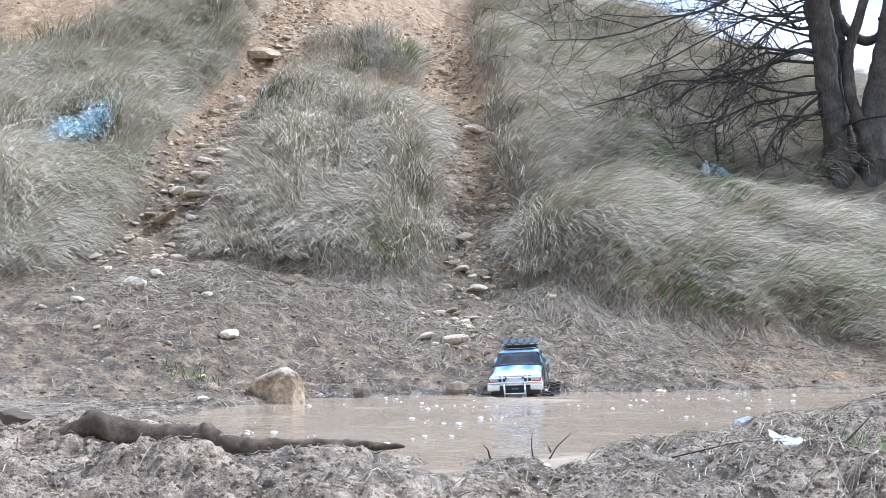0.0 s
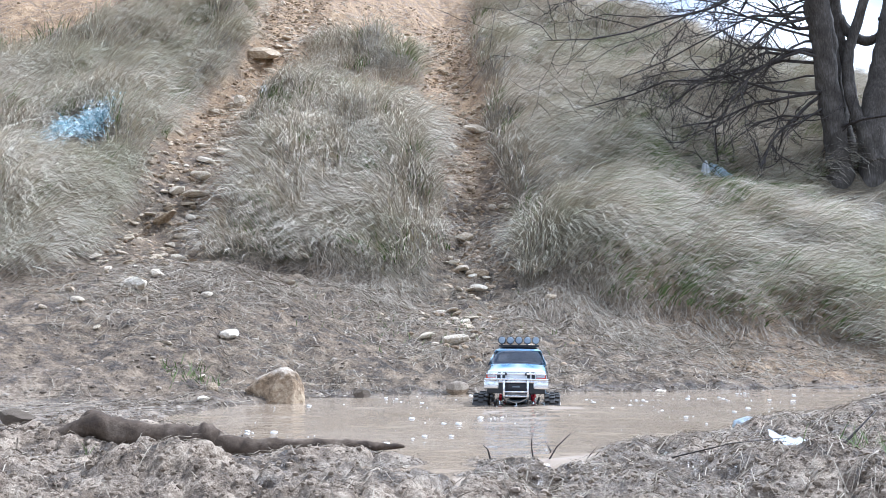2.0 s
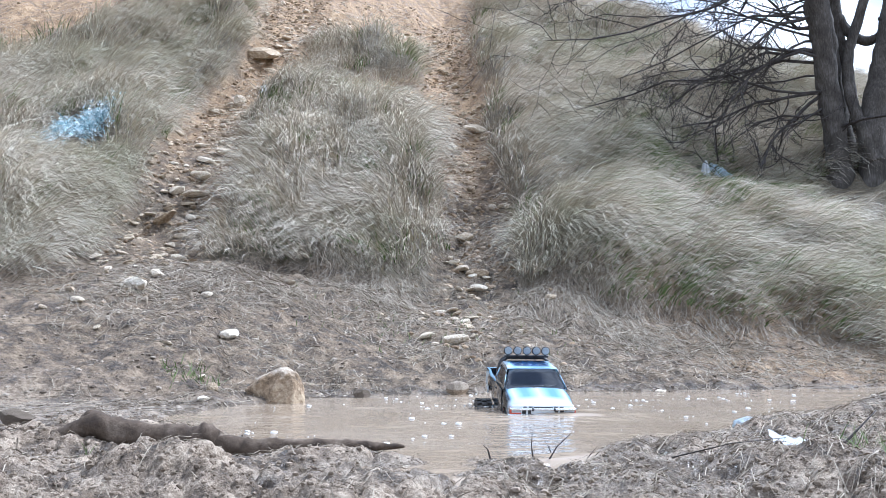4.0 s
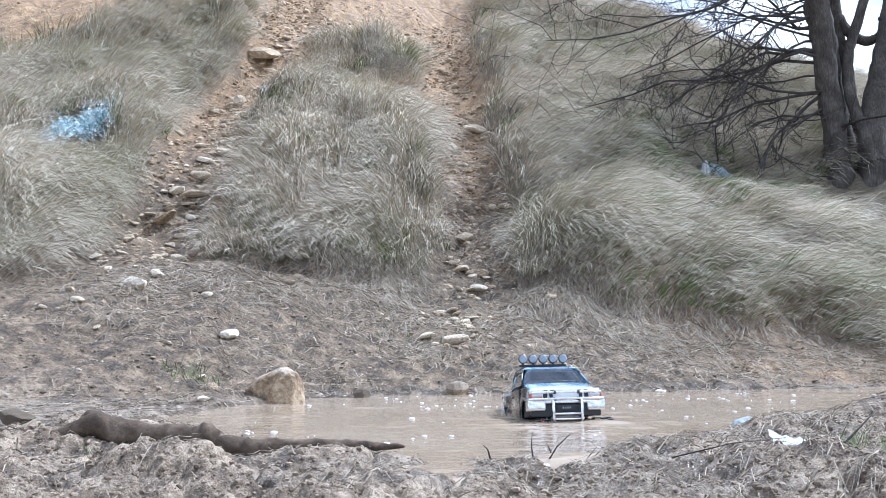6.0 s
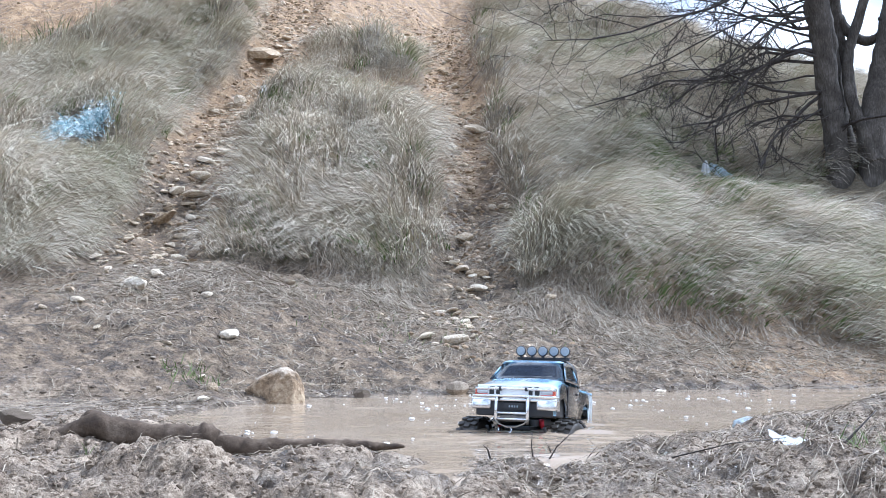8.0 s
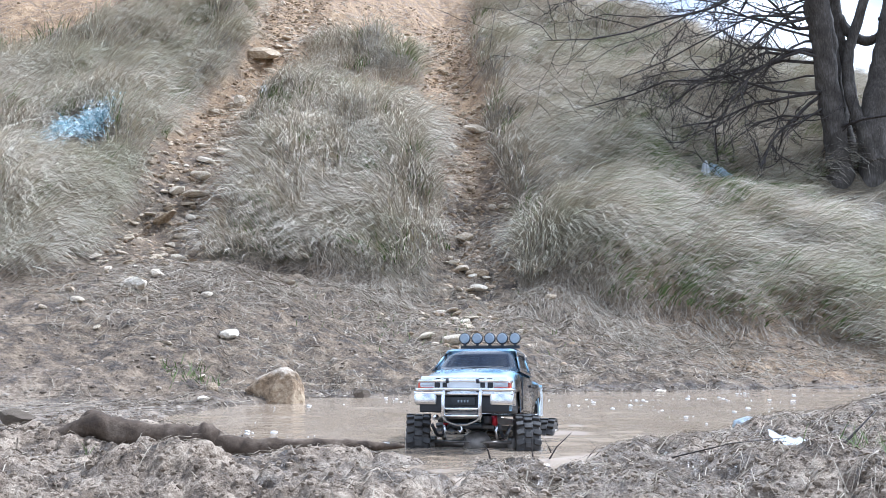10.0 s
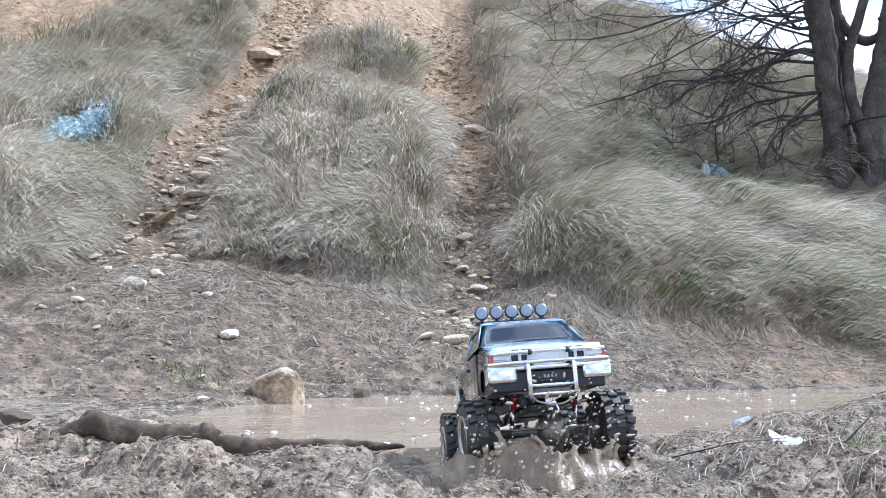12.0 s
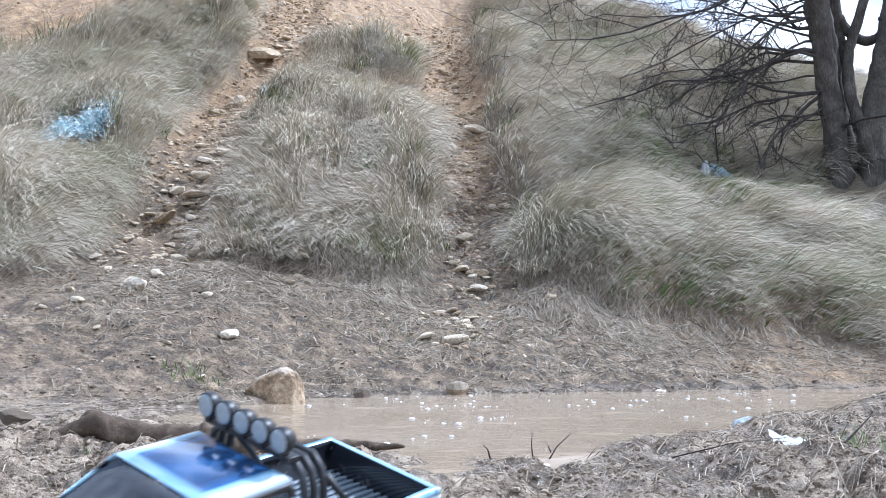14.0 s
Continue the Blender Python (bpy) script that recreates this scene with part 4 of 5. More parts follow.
def pebbles(name, n, seed, spot, size, material, label, category, flat=0.6):
    """Many small angular lumps in one mesh. spot(rng, n): x and y; size(rng, x, y): widths."""
    rng = np.random.default_rng(seed)
    x, y = spot(rng, n)
    s = size(rng, x, y)
    z = land(x, y)
    keep = ((z > -0.004) | (y < 1.6)) & (s > 0)
    x, y, z, s = x[keep], y[keep], z[keep], s[keep]
    bm = bmesh.new()
    bmesh.ops.create_icosphere(bm, subdivisions=1, radius=0.5)
    v0 = np.array([v.co[:] for v in bm.verts])
    f0 = np.array([[v.index for v in f.verts] for f in bm.faces])
    bm.free()
    m = len(x)
    jitter = 1 + rng.uniform(-0.28, 0.25, (m, len(v0), 1))
    v = v0[None] * jitter * np.stack([rng.uniform(0.8, 1.3, m), rng.uniform(0.7, 1.1, m), rng.uniform(0.7, 1.2, m) * flat], 1)[:, None]
    a = rng.uniform(0, 2 * np.pi, m)
    c, d = np.cos(a)[:, None], np.sin(a)[:, None]
    tip = rng.normal(0, 0.15, m)[:, None]
    v = np.stack([v[..., 0] * c - v[..., 1] * d, v[..., 0] * d + v[..., 1] * c, v[..., 2] + tip * v[..., 0]], -1)
    v = v * s[:, None, None] + np.stack([x, y, z - 0.08 * s], 1)[:, None]
    f = (f0[None] + (np.arange(m) * len(v0))[:, None, None]).reshape(-1, 3)
    return raw_mesh(name, v.reshape(-1, 3), f, material, label, "stuff", category, smooth_faces=False)


def rut_spot(rng, n):
    y = rng.uniform(4.2, 11.2, n)
    x = rng.uniform(-4.0, 0.8, n)
    k = rng.random(n)
    for i, lo, hi in ((0, 0.0, 0.35), (1, 0.35, 0.65)):
        xs, ys, width = RUTS[i]
        pick = (k >= lo) & (k < hi)
        x = np.where(pick, np.interp(y, ys[::-1], xs[::-1]) + rng.normal(0, width * 0.75, n), x)
    return x, y


pebbles("gravel", 17000, 92, rut_spot, lambda rng, x, y: np.where((bare(x, y) > 0.55) & (rng.random(len(x)) < np.interp(y, [4.2, 5.2, 6.0], [0.12, 0.35, 1.0])), 0.008 + 0.042 * rng.random(len(x)) ** 2.6, 0), M_GRAVEL, "loose buff and ochre gravel in the ruts", "gravel")


def shore_spot(rng, n):
    y = rng.uniform(2.5, 5.9, n)
    return rng.uniform(-1, 1, n) * (0.47 * y + 0.2), y


pebbles("soil_crumbs", 15000, 93, shore_spot, lambda rng, x, y: np.where(bare(x, y) > 0.4, 0.005 + 0.022 * rng.random(len(x)) ** 3, 0), M_CLOD, "crumbled brown soil trodden beside the puddle", "soil")


def bank_spot(rng, n):
    y = 1.32 + 1.1 * rng.random(n) ** 1.1
    return rng.uniform(-1, 1, n) * (0.47 * y + 0.1), y


def bank_size(rng, x, y):
    s = 0.002 + 0.012 * rng.random(len(x)) ** 2.5
    return np.where((y < np.interp(x, *NEAR_SHORE) + 0.05) & ((x < -0.16) | (x > 0.12) | (rng.random(len(x)) < 0.5)), s, 0)


pebbles("mud_clods", 22000, 94, bank_spot, bank_size, M_CRUMB, "churned lumpy mud clods on the near bank", "mud", 0.8)


def big_rock(name, x, y, z, size, seed, material, label, tilt=0.0):
    me = stone_mesh(seed, 1.0, 0.35, 4, 0.245)
    me.polygons.foreach_set("use_smooth", [False] * len(me.polygons))
    me.materials[0] = material
    ob = tagged(new(name, me), label, "rock")
    ob.scale, ob.rotation_euler, ob.location = size, (0.1, tilt, 0.3), (x, y, z)
    return ob


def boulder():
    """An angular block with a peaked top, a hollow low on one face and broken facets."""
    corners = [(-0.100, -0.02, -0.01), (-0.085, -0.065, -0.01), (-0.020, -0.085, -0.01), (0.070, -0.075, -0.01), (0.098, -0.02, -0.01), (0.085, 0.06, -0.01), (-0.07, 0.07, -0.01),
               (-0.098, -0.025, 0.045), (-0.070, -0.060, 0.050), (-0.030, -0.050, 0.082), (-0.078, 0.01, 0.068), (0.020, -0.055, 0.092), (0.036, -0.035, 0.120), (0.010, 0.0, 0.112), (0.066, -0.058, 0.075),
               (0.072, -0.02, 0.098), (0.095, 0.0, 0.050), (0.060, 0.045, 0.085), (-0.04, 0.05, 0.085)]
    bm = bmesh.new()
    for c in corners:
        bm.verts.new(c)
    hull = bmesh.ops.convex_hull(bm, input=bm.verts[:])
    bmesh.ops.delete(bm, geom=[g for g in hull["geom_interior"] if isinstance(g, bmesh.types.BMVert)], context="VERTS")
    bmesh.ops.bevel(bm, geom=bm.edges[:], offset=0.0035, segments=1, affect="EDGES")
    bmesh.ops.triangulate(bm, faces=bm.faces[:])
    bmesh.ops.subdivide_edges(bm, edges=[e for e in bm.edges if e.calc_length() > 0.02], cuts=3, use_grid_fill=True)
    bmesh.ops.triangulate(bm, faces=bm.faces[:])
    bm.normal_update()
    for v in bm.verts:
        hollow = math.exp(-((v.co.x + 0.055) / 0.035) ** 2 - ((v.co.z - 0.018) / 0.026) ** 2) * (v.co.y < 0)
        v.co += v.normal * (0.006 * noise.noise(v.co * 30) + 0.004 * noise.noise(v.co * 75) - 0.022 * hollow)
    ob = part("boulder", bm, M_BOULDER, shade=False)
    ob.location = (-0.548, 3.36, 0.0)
    return tagged(ob, "angular ochre limestone boulder, its top coloured pale as if sunlit, at the water's edge", "rock")


boulder()
big_rock("rock", -0.285, 3.60, 0.01, (0.055, 0.05, 0.06), 31, M_CLOD, "small muddy rock standing in the shallows")
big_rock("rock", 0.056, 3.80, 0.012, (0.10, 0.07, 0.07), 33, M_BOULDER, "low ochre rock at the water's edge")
big_rock("rock", -1.02, 2.45, 0.02, (0.10, 0.08, 0.05), 35, M_CLOD, "low muddy rock beside the puddle")


# ---- driftwood ----
def bark_material(name, dark, mid, light, stretch=6.0):
    n = Nodes(name)
    turn = n.add("Mapping", Vector=n.place(), Scale=(stretch, stretch, 1.0))
    grain, blotch = n.noise(24, 6, 0.7, turn.outputs["Vector"]), n.noise(9, 3)
    both = n.sums("ADD", n.sums("MULTIPLY", grain, 0.55), n.sums("MULTIPLY", blotch, 0.45))
    n.set(Base_Color=n.ramp(both, (0.34, dark), (0.5, mid), (0.68, light)), Roughness=0.85, Specular_IOR_Level=0.25)
    n.bump(grain, 0.006)
    return n.mat


M_DRIFT = bark_material("muddy_driftwood", (0.022, 0.015, 0.010), (0.085, 0.060, 0.041), (0.24, 0.185, 0.135), 1.0)
M_BARK = bark_material("grey_bark", (0.028, 0.024, 0.020), (0.070, 0.060, 0.050), (0.16, 0.145, 0.125), 5.0)
M_TWIG = bark_material("dark_twigs", (0.022, 0.018, 0.016), (0.055, 0.046, 0.041), (0.13, 0.115, 0.105), 3.0)


def knotty(points, radii, sides, seed, amount=0.25, steps=14):
    """A gnarled rod: a smooth run through points with lumps."""
    pts = [Vector(p) for p in points]
    fine, fat = [], []
    for k in range(len(pts) - 1):
        p0, p1, p2, p3 = pts[max(k - 1, 0)], pts[k], pts[k + 1], pts[min(k + 2, len(pts) - 1)]
        for i in range(steps):
            t = i / steps
            fine.append(0.5 * ((2 * p1) + (p2 - p0) * t + (2 * p0 - 5 * p1 + 4 * p2 - p3) * t * t + (3 * p1 - p0 - 3 * p2 + p3) * t ** 3))
            fat.append(radii[k] * (1 - t) + radii[k + 1] * t)
    fine.append(pts[-1])
    fat.append(radii[-1])
    bm = tube(fine, fat, sides)
    size = sum(radii) / len(radii)
    for v in bm.verts:
        c = min(fine, key=lambda p: (p - v.co).length_squared)
        v.co += (v.co - c) * amount * (noise.noise(v.co * (0.8 / size) + Vector((seed, 0, 0))) + 0.5 * noise.noise(v.co * (2.2 / size)))
    return bm


def build_log():
    log = tagged(new("driftwood_log"), "dark muddy driftwood branch lying along the near shore", "log")
    log.location.y, log.location.z = -0.03, 0.010
    part("trunk", knotty([(-0.745, 1.955, 0.020), (-0.68, 1.95, 0.036), (-0.655, 1.95, 0.042), (-0.60, 1.94, 0.033), (-0.52, 1.93, 0.024), (-0.455, 1.91, 0.021), (-0.425, 1.905, 0.023), (-0.412, 1.905, 0.020)], [0.006, 0.019, 0.026, 0.024, 0.022, 0.025, 0.029, 0.017], 20, 3, 0.24), M_DRIFT, log)
    part("branch", knotty([(-0.45, 1.915, 0.016), (-0.38, 1.90, 0.008), (-0.30, 1.89, 0.009), (-0.20, 1.885, 0.012), (-0.07, 1.90, 0.010)], [0.020, 0.018, 0.017, 0.013, 0.003], 14, 5, 0.3), M_DRIFT, log)
    part("stub", knotty([(-0.655, 1.955, 0.046), (-0.662, 1.96, 0.060), (-0.664, 1.965, 0.068)], [0.020, 0.015, 0.008], 10, 7, 0.3), M_DRIFT, log)
    side_stick = tagged(new("driftwood_stick"), "short dark wet stick lying by the water", "stick")
    part("stick", knotty([(-0.82, 2.02, 0.030), (-0.76, 2.03, 0.030), (-0.70, 2.02, 0.030)], [0.010, 0.016, 0.010], 8, 9, 0.3), M_DRIFT, side_stick)
    stick = tagged(new("driftwood_stick"), "thin dark stick lying flat in the mud", "stick")
    part("stick", knotty([(-0.98, 1.98, 0.040), (-0.86, 1.97, 0.036), (-0.74, 1.96, 0.030)], [0.006, 0.008, 0.005], 8, 11, 0.3), M_DRIFT, stick)


build_log()


# ---- tree ----
def build_tree():
    """A bare old hawthorn with several stems; long twiggy limbs reach out over the slope."""
    rng = random.Random(8)
    tree = tagged(new("tree"), "bare grey multi-stemmed tree with tangled drooping twigs", "tree")
    base_z = ground_at(2.93, 7.25)
    tree.location = (0, 0, 0)
    stems = (
        ([(2.85, 7.2, base_z - 0.40), (2.83, 7.2, base_z + 0.1), (2.79, 7.2, base_z + 0.45), (2.74, 7.18, base_z + 0.85), (2.69, 7.15, base_z + 1.2), (2.66, 7.1, base_z + 1.7), (2.60, 7.0, base_z + 2.6)], [0.125, 0.088, 0.078, 0.078, 0.082, 0.07, 0.04]),
        ([(2.96, 7.32, base_z - 0.40), (2.93, 7.32, base_z + 0.2), (2.87, 7.34, base_z + 0.6), (2.84, 7.33, base_z + 0.9), (2.77, 7.3, base_z + 1.35), (2.72, 7.3, base_z + 2.3)], [0.10, 0.075, 0.065, 0.07, 0.066, 0.04]),
        ([(3.00, 7.4, base_z - 0.40), (3.01, 7.4, base_z + 0.4), (2.98, 7.42, base_z + 0.8), (2.92, 7.42, base_z + 1.15), (2.90, 7.4, base_z + 1.8), (2.95, 7.4, base_z + 2.8)], [0.10, 0.068, 0.062, 0.060, 0.052, 0.03]),
        ([(3.10, 7.15, base_z - 0.40), (3.07, 7.15, base_z + 0.15), (3.08, 7.17, base_z + 0.40), (3.17, 7.2, base_z + 0.75), (3.28, 7.2, base_z + 1.3), (3.40, 7.2, base_z + 2.4)], [0.15, 0.105, 0.095, 0.09, 0.075, 0.04]),
        ([(3.05, 7.08, base_z + 0.05), (2.99, 7.12, base_z + 0.28), (2.93, 7.2, base_z + 0.55), (2.96, 7.26, base_z + 0.9), (3.10, 7.28, base_z + 1.35), (3.2, 7.25, base_z + 2.2)], [0.06, 0.045, 0.04, 0.038, 0.034, 0.02]),
        ([(2.93, 7.40, base_z + 1.20), (3.02, 7.36, base_z + 1.05), (3.12, 7.30, base_z + 0.98), (3.24, 7.25, base_z + 1.05)], [0.04, 0.036, 0.034, 0.03]),
    )
    for k, (pts, rad) in enumerate(stems):
        part("stem", knotty(pts, rad, 14, 20 + k, 0.22, 8), M_BARK, tree)

    def twig(bm, p, way, length, radius, depth):
        """One wandering shoot and its side shoots."""
        steps = 7 if depth < 2 else 5
        pts, rad = [p.copy()], [radius]
        way = way.normalized()
        for i in range(steps):
            wander = Vector((rng.gauss(0, 1), rng.gauss(0, 1), rng.gauss(0, 1))) * (0.30 if depth else 0.21)
            way = (way + wander + Vector((0, 0, -0.035 if depth < 2 else 0.02))).normalized()
            p = p + way * (length / steps)
            low = ground_at(p.x, p.y) + 0.12 if depth < 2 else -9
            if p.z < low:
                p.z, way.z = low, abs(way.z)
            pts.append(p.copy())
            rad.append(radius * (1 - 0.78 * (i + 1) / steps))
        tube(pts, rad, 6 if depth == 0 else 4 if depth == 1 else 3, bm)
        if depth < 2 + (radius > 0.016):
            for _ in range((10, 5, 3)[depth]):
                at = rng.uniform(0.18, 1.0)
                k = min(int(at * steps), steps - 1)
                q = pts[k].lerp(pts[k + 1], at * steps - k)
                along = (pts[k + 1] - pts[k]).normalized()
                fork = (along + Vector((rng.gauss(0, 0.6), rng.gauss(0, 0.6), rng.gauss(0, 0.55)))).normalized()
                twig(bm, q, fork, length * rng.uniform(0.30, 0.52), max(rad[k] * 0.6, 0.0026), depth + 1)

    limbs = []
    for k in range(30):
        z = base_z + 0.45 + 1.45 * (k / 29) + rng.uniform(-0.08, 0.08)
        limbs.append((Vector((float(np.interp(z - base_z, [0.45, 0.85, 1.2, 1.7, 2.6], [2.79, 2.74, 2.69, 2.66, 2.60])), 7.19 + rng.uniform(-0.03, 0.03), z)), Vector((-1, rng.uniform(-0.7, 0.35), rng.uniform(-0.30, 0.20))), rng.uniform(0.8, 2.2), rng.uniform(0.008, 0.016)))
    for k in range(9):
        limbs.append((Vector((3.2 + rng.uniform(-0.3, 0.2), 7.2, base_z + rng.uniform(0.7, 2.2))), Vector((rng.uniform(-0.5, 1), rng.uniform(-1.0, 0.4), rng.uniform(-0.1, 0.6))), rng.uniform(0.8, 1.5), rng.uniform(0.009, 0.015)))
    for k in range(5):
        limbs.append((Vector((2.7 + rng.uniform(-0.05, 0.3), 7.2, base_z + rng.uniform(1.7, 2.8))), Vector((rng.uniform(-1, -0.2), rng.uniform(-0.6, 0.5), rng.uniform(-0.1, 0.5))), rng.uniform(1.2, 2.0), rng.uniform(0.009, 0.015)))
    for p, way, length, radius in limbs:
        bm = bmesh.new()
        twig(bm, p, way, length, radius, 0)
        part("limb", bm, M_TWIG, tree, "thin dark tangled limb")
    # a thin sapling beside the stems
    sapling = bmesh.new()
    twig(sapling, Vector((2.72, 7.4, base_z - 0.05)), Vector((-0.02, 0, 1)), 1.5, 0.016, 1)
    part("shoot", sapling, M_TWIG, tree)


build_tree()


# ---- litter ----
def crumple(name, x, y, w, d, h, material, label, category, seed, folds=7.0, tilt=0.0, lift=0.0, cells=46, ragged=0.25, drape=True):
    """A crumpled sheet of plastic, a few millimetres thick, lying on the ground."""
    bm = bmesh.new()
    flat = max(ground_at(x + a * w * 0.3, y + b * d * 0.3) for a in (-1, 0, 1) for b in (-1, 0, 1)) - 0.004
    grid = []
    for j in range(cells):
        row = []
        for i in range(cells):
            u, v = i / (cells - 1) * 2 - 1, j / (cells - 1) * 2 - 1
            reach = 1 - ragged * (0.5 + noise.noise(Vector((math.atan2(v, u) * 2.0, seed, 0))))
            r = max(abs(u), abs(v), 1e-6)
            ru = math.hypot(u, v)
            u, v = u / ru * r * reach if ru else 0, v / ru * r * reach if ru else 0
            px, py = x + u * w / 2 * math.cos(tilt) - v * d / 2 * math.sin(tilt), y + u * w / 2 * math.sin(tilt) + v * d / 2 * math.cos(tilt)
            f = noise.noise(Vector((u * folds, v * folds, seed))) + 0.6 * noise.noise(Vector((u * folds * 2.3, v * folds * 2.3, seed + 4)))
            hump = (1 - min(1, r) ** 2)
            base = ground_at(px, py) if drape else flat
            row.append(bm.verts.new((px + 0.02 * w * f, py, base + lift * hump + 0.004 + h * (0.35 + 0.65 * abs(f)) * (0.25 + 0.75 * hump))))
        grid.append(row)
    for a, b in zip(grid, grid[1:]):
        for i in range(cells - 1):
            bm.faces.new((a[i], a[i + 1], b[i + 1], b[i]))
    bmesh.ops.solidify(bm, geom=bm.faces[:], thickness=0.0015)
    ob = part(name, bm, material)
    return tagged(ob, label, category)


M_POLY = plain("thin_white_plastic", (0.78, 0.80, 0.82), 0.3, 0, 40, 0.12, 0.002)
M_BLUEPOLY = plain("thin_blue_plastic", (0.50, 0.64, 0.76), 0.3, 0, 30, 0.35, 0.002)

def blue_net():
    """A torn heap of plastic net: many short tangled strands along a bent line."""
    rng = np.random.default_rng(3)
    n = 2600
    u = rng.beta(1.3, 0.9, n)
    x = -2.53 + 0.27 * u + rng.normal(0, 0.03 + 0.03 * u)
    y = 6.22 + 0.42 * u + rng.normal(0, 0.04, n)
    z = rest(x, y) + 0.03 + np.abs(rng.normal(0, 0.035, n)) * (0.4 + u)
    ang = rng.normal(0.6, 1.1, n) + np.pi * (rng.random(n) < 0.5)
    net = blades("blue_net", np.stack([x, y, z], 1), np.stack([np.cos(ang), np.sin(ang)], 1), rng.uniform(0.025, 0.075, n), rng.uniform(0.005, 0.013, n), rng.uniform(1.2, 2.8, n), M_NET, "", 4)
    tagged(net, "torn faded-blue plastic netting lying on dead grass", "netting", kind="thing")


def net_material():
    n = Nodes("faded_blue_strands")
    one = n.add("NewGeometry").outputs["Random Per Island"]
    n.set(Base_Color=n.ramp(n.sums("ADD", n.sums("MULTIPLY", one, 0.7), n.sums("MULTIPLY", n.noise(9, 3), 0.3)), (0.18, (0.10, 0.17, 0.19)), (0.42, (0.44, 0.65, 0.71)), (0.60, (0.84, 0.91, 0.93))), Roughness=0.5)
    return n.mat


M_NET = net_material()
blue_net()


def torn_scrap(x, y, z):
    """A stiff white scrap: broad and folded at one end, drawn out to a point at the other."""
    bm, rows = bmesh.new(), []
    for i in range(19):
        u = i / 18
        wide = 0.027 * (1 - u) ** 0.8 * (0.75 + 0.25 * math.sin(u * 9 + 1)) + 0.0035
        row = []
        for j in range(9):
            v = j / 8 * 2 - 1
            fold = 0.004 * noise.noise(Vector((u * 6, v * 2, 5))) + 0.005 * (1 - u) * abs(v)
            row.append(bm.verts.new((-0.036 + 0.072 * u + 0.004 * noise.noise(Vector((v * 3, 0, u * 4))), v * wide * 0.95 + fold, 0.016 + (v * 0.62 - 0.3 * u) * wide * 0.8 + fold)))
        rows.append(row)
    for a, b in zip(rows, rows[1:]):
        for j in range(8):
            bm.faces.new((a[j], a[j + 1], b[j + 1], b[j]))
    bmesh.ops.solidify(bm, geom=bm.faces[:], thickness=0.0012)
    ob = part("plastic_scrap", bm, M_POLY)
    ob.location = (x, y, z)
    return tagged(ob, "crumpled white plastic scrap on the muddy bank", "litter")


torn_scrap(0.640, 1.88, ground_at(0.640, 1.88) + 0.008)


def sunken_net(x, y):
    """A swollen mesh bag, half under water, with a woven face."""
    bm = bmesh.new()
    bmesh.ops.create_icosphere(bm, subdivisions=4, radius=1)
    for v in bm.verts:
        v.co *= 1 + 0.12 * noise.noise(v.co * 2.3)
        v.co += v.co.normalized() * 0.045 * math.sin(v.co.x * 38) * math.sin(v.co.z * 38 + v.co.y * 20)
        v.co = Vector((v.co.x * 0.040, v.co.y * 0.03, v.co.z * 0.019))
    ob = part("net_bag", bm, M_NETBAG)
    ob.location = (x, y, 0.006)
    return tagged(ob, "pale blue-grey mesh bag half sunk at the puddle's edge", "mesh bag")


M_NETBAG = plain("wet_grey_mesh", (0.40, 0.45, 0.47), 0.3, 0, 160, 0.5, 0.002)
sunken_net(0.735, 2.46)
crumple("plastic_bag", 1.93, 7.02, 0.33, 0.15, 0.035, M_BLUEPOLY, "crumpled pale-blue plastic bag in the grass", "plastic bag", 5, 5.0, -0.15, 0.03, 36, 0.7)
crumple("paper_scrap", 1.82, 6.95, 0.10, 0.06, 0.05, M_POLY, "white scrap of plastic standing in the grass", "litter", 8, 3.0, 0.4, 0.07, 20, 0.6)
crumple("plastic_scrap", -1.49, 8.35, 0.14, 0.10, 0.05, M_POLY, "white plastic scrap among stones", "litter", 14, 4.0, 0.6, 0.03, 24, 0.6)


# ---- twigs, reeds and foam ----
def lay_stick(points, radius, label, name="twig"):
    ob = part(name, tube(points, [0.62 * radius * (1 - 0.6 * k / (len(points) - 1)) for k in range(len(points))], 6), M_TWIG)
    return tagged(ob, label, "twig", "twigs in the mud")


lay_stick([(0.165, 1.86, -0.02), (0.160, 1.86, 0.02), (0.161, 1.855, 0.048)], 0.0028, "dark broken twig standing in the mud")
lay_stick([(0.187, 1.86, -0.01), (0.205, 1.858, 0.020), (0.232, 1.855, 0.046)], 0.0026, "dark forked twig leaning out of the mud")
lay_stick([(0.195, 1.86, 0.010), (0.190, 1.858, 0.022), (0.184, 1.857, 0.030)], 0.0018, "short dark side twig in the mud")
lay_stick([(0.255, 1.84, 0.0), (0.275, 1.84, 0.022), (0.262, 1.84, 0.034)], 0.0016, "thin dead stem over the mud")
lay_stick([(0.085, 1.84, 0.0), (0.080, 1.84, 0.018), (0.072, 1.835, 0.026)], 0.003, "dark muddy root end by the water")
lay_stick([(-0.215, 1.80, 0.0), (-0.216, 1.80, 0.02), (-0.215, 1.798, 0.036)], 0.0030, "pale dead reed stalk standing in the mud", "reed_stalk")
lay_stick([(0.36, 1.62, 0.03), (0.46, 1.64, 0.05), (0.56, 1.68, 0.055)], 0.002, "long thin dead stem lying on the bank")
lay_stick([(0.62, 1.62, 0.04), (0.66, 1.64, 0.07), (0.70, 1.66, 0.10)], 0.004, "split pale stalk leaning on the bank", "reed_stalk")


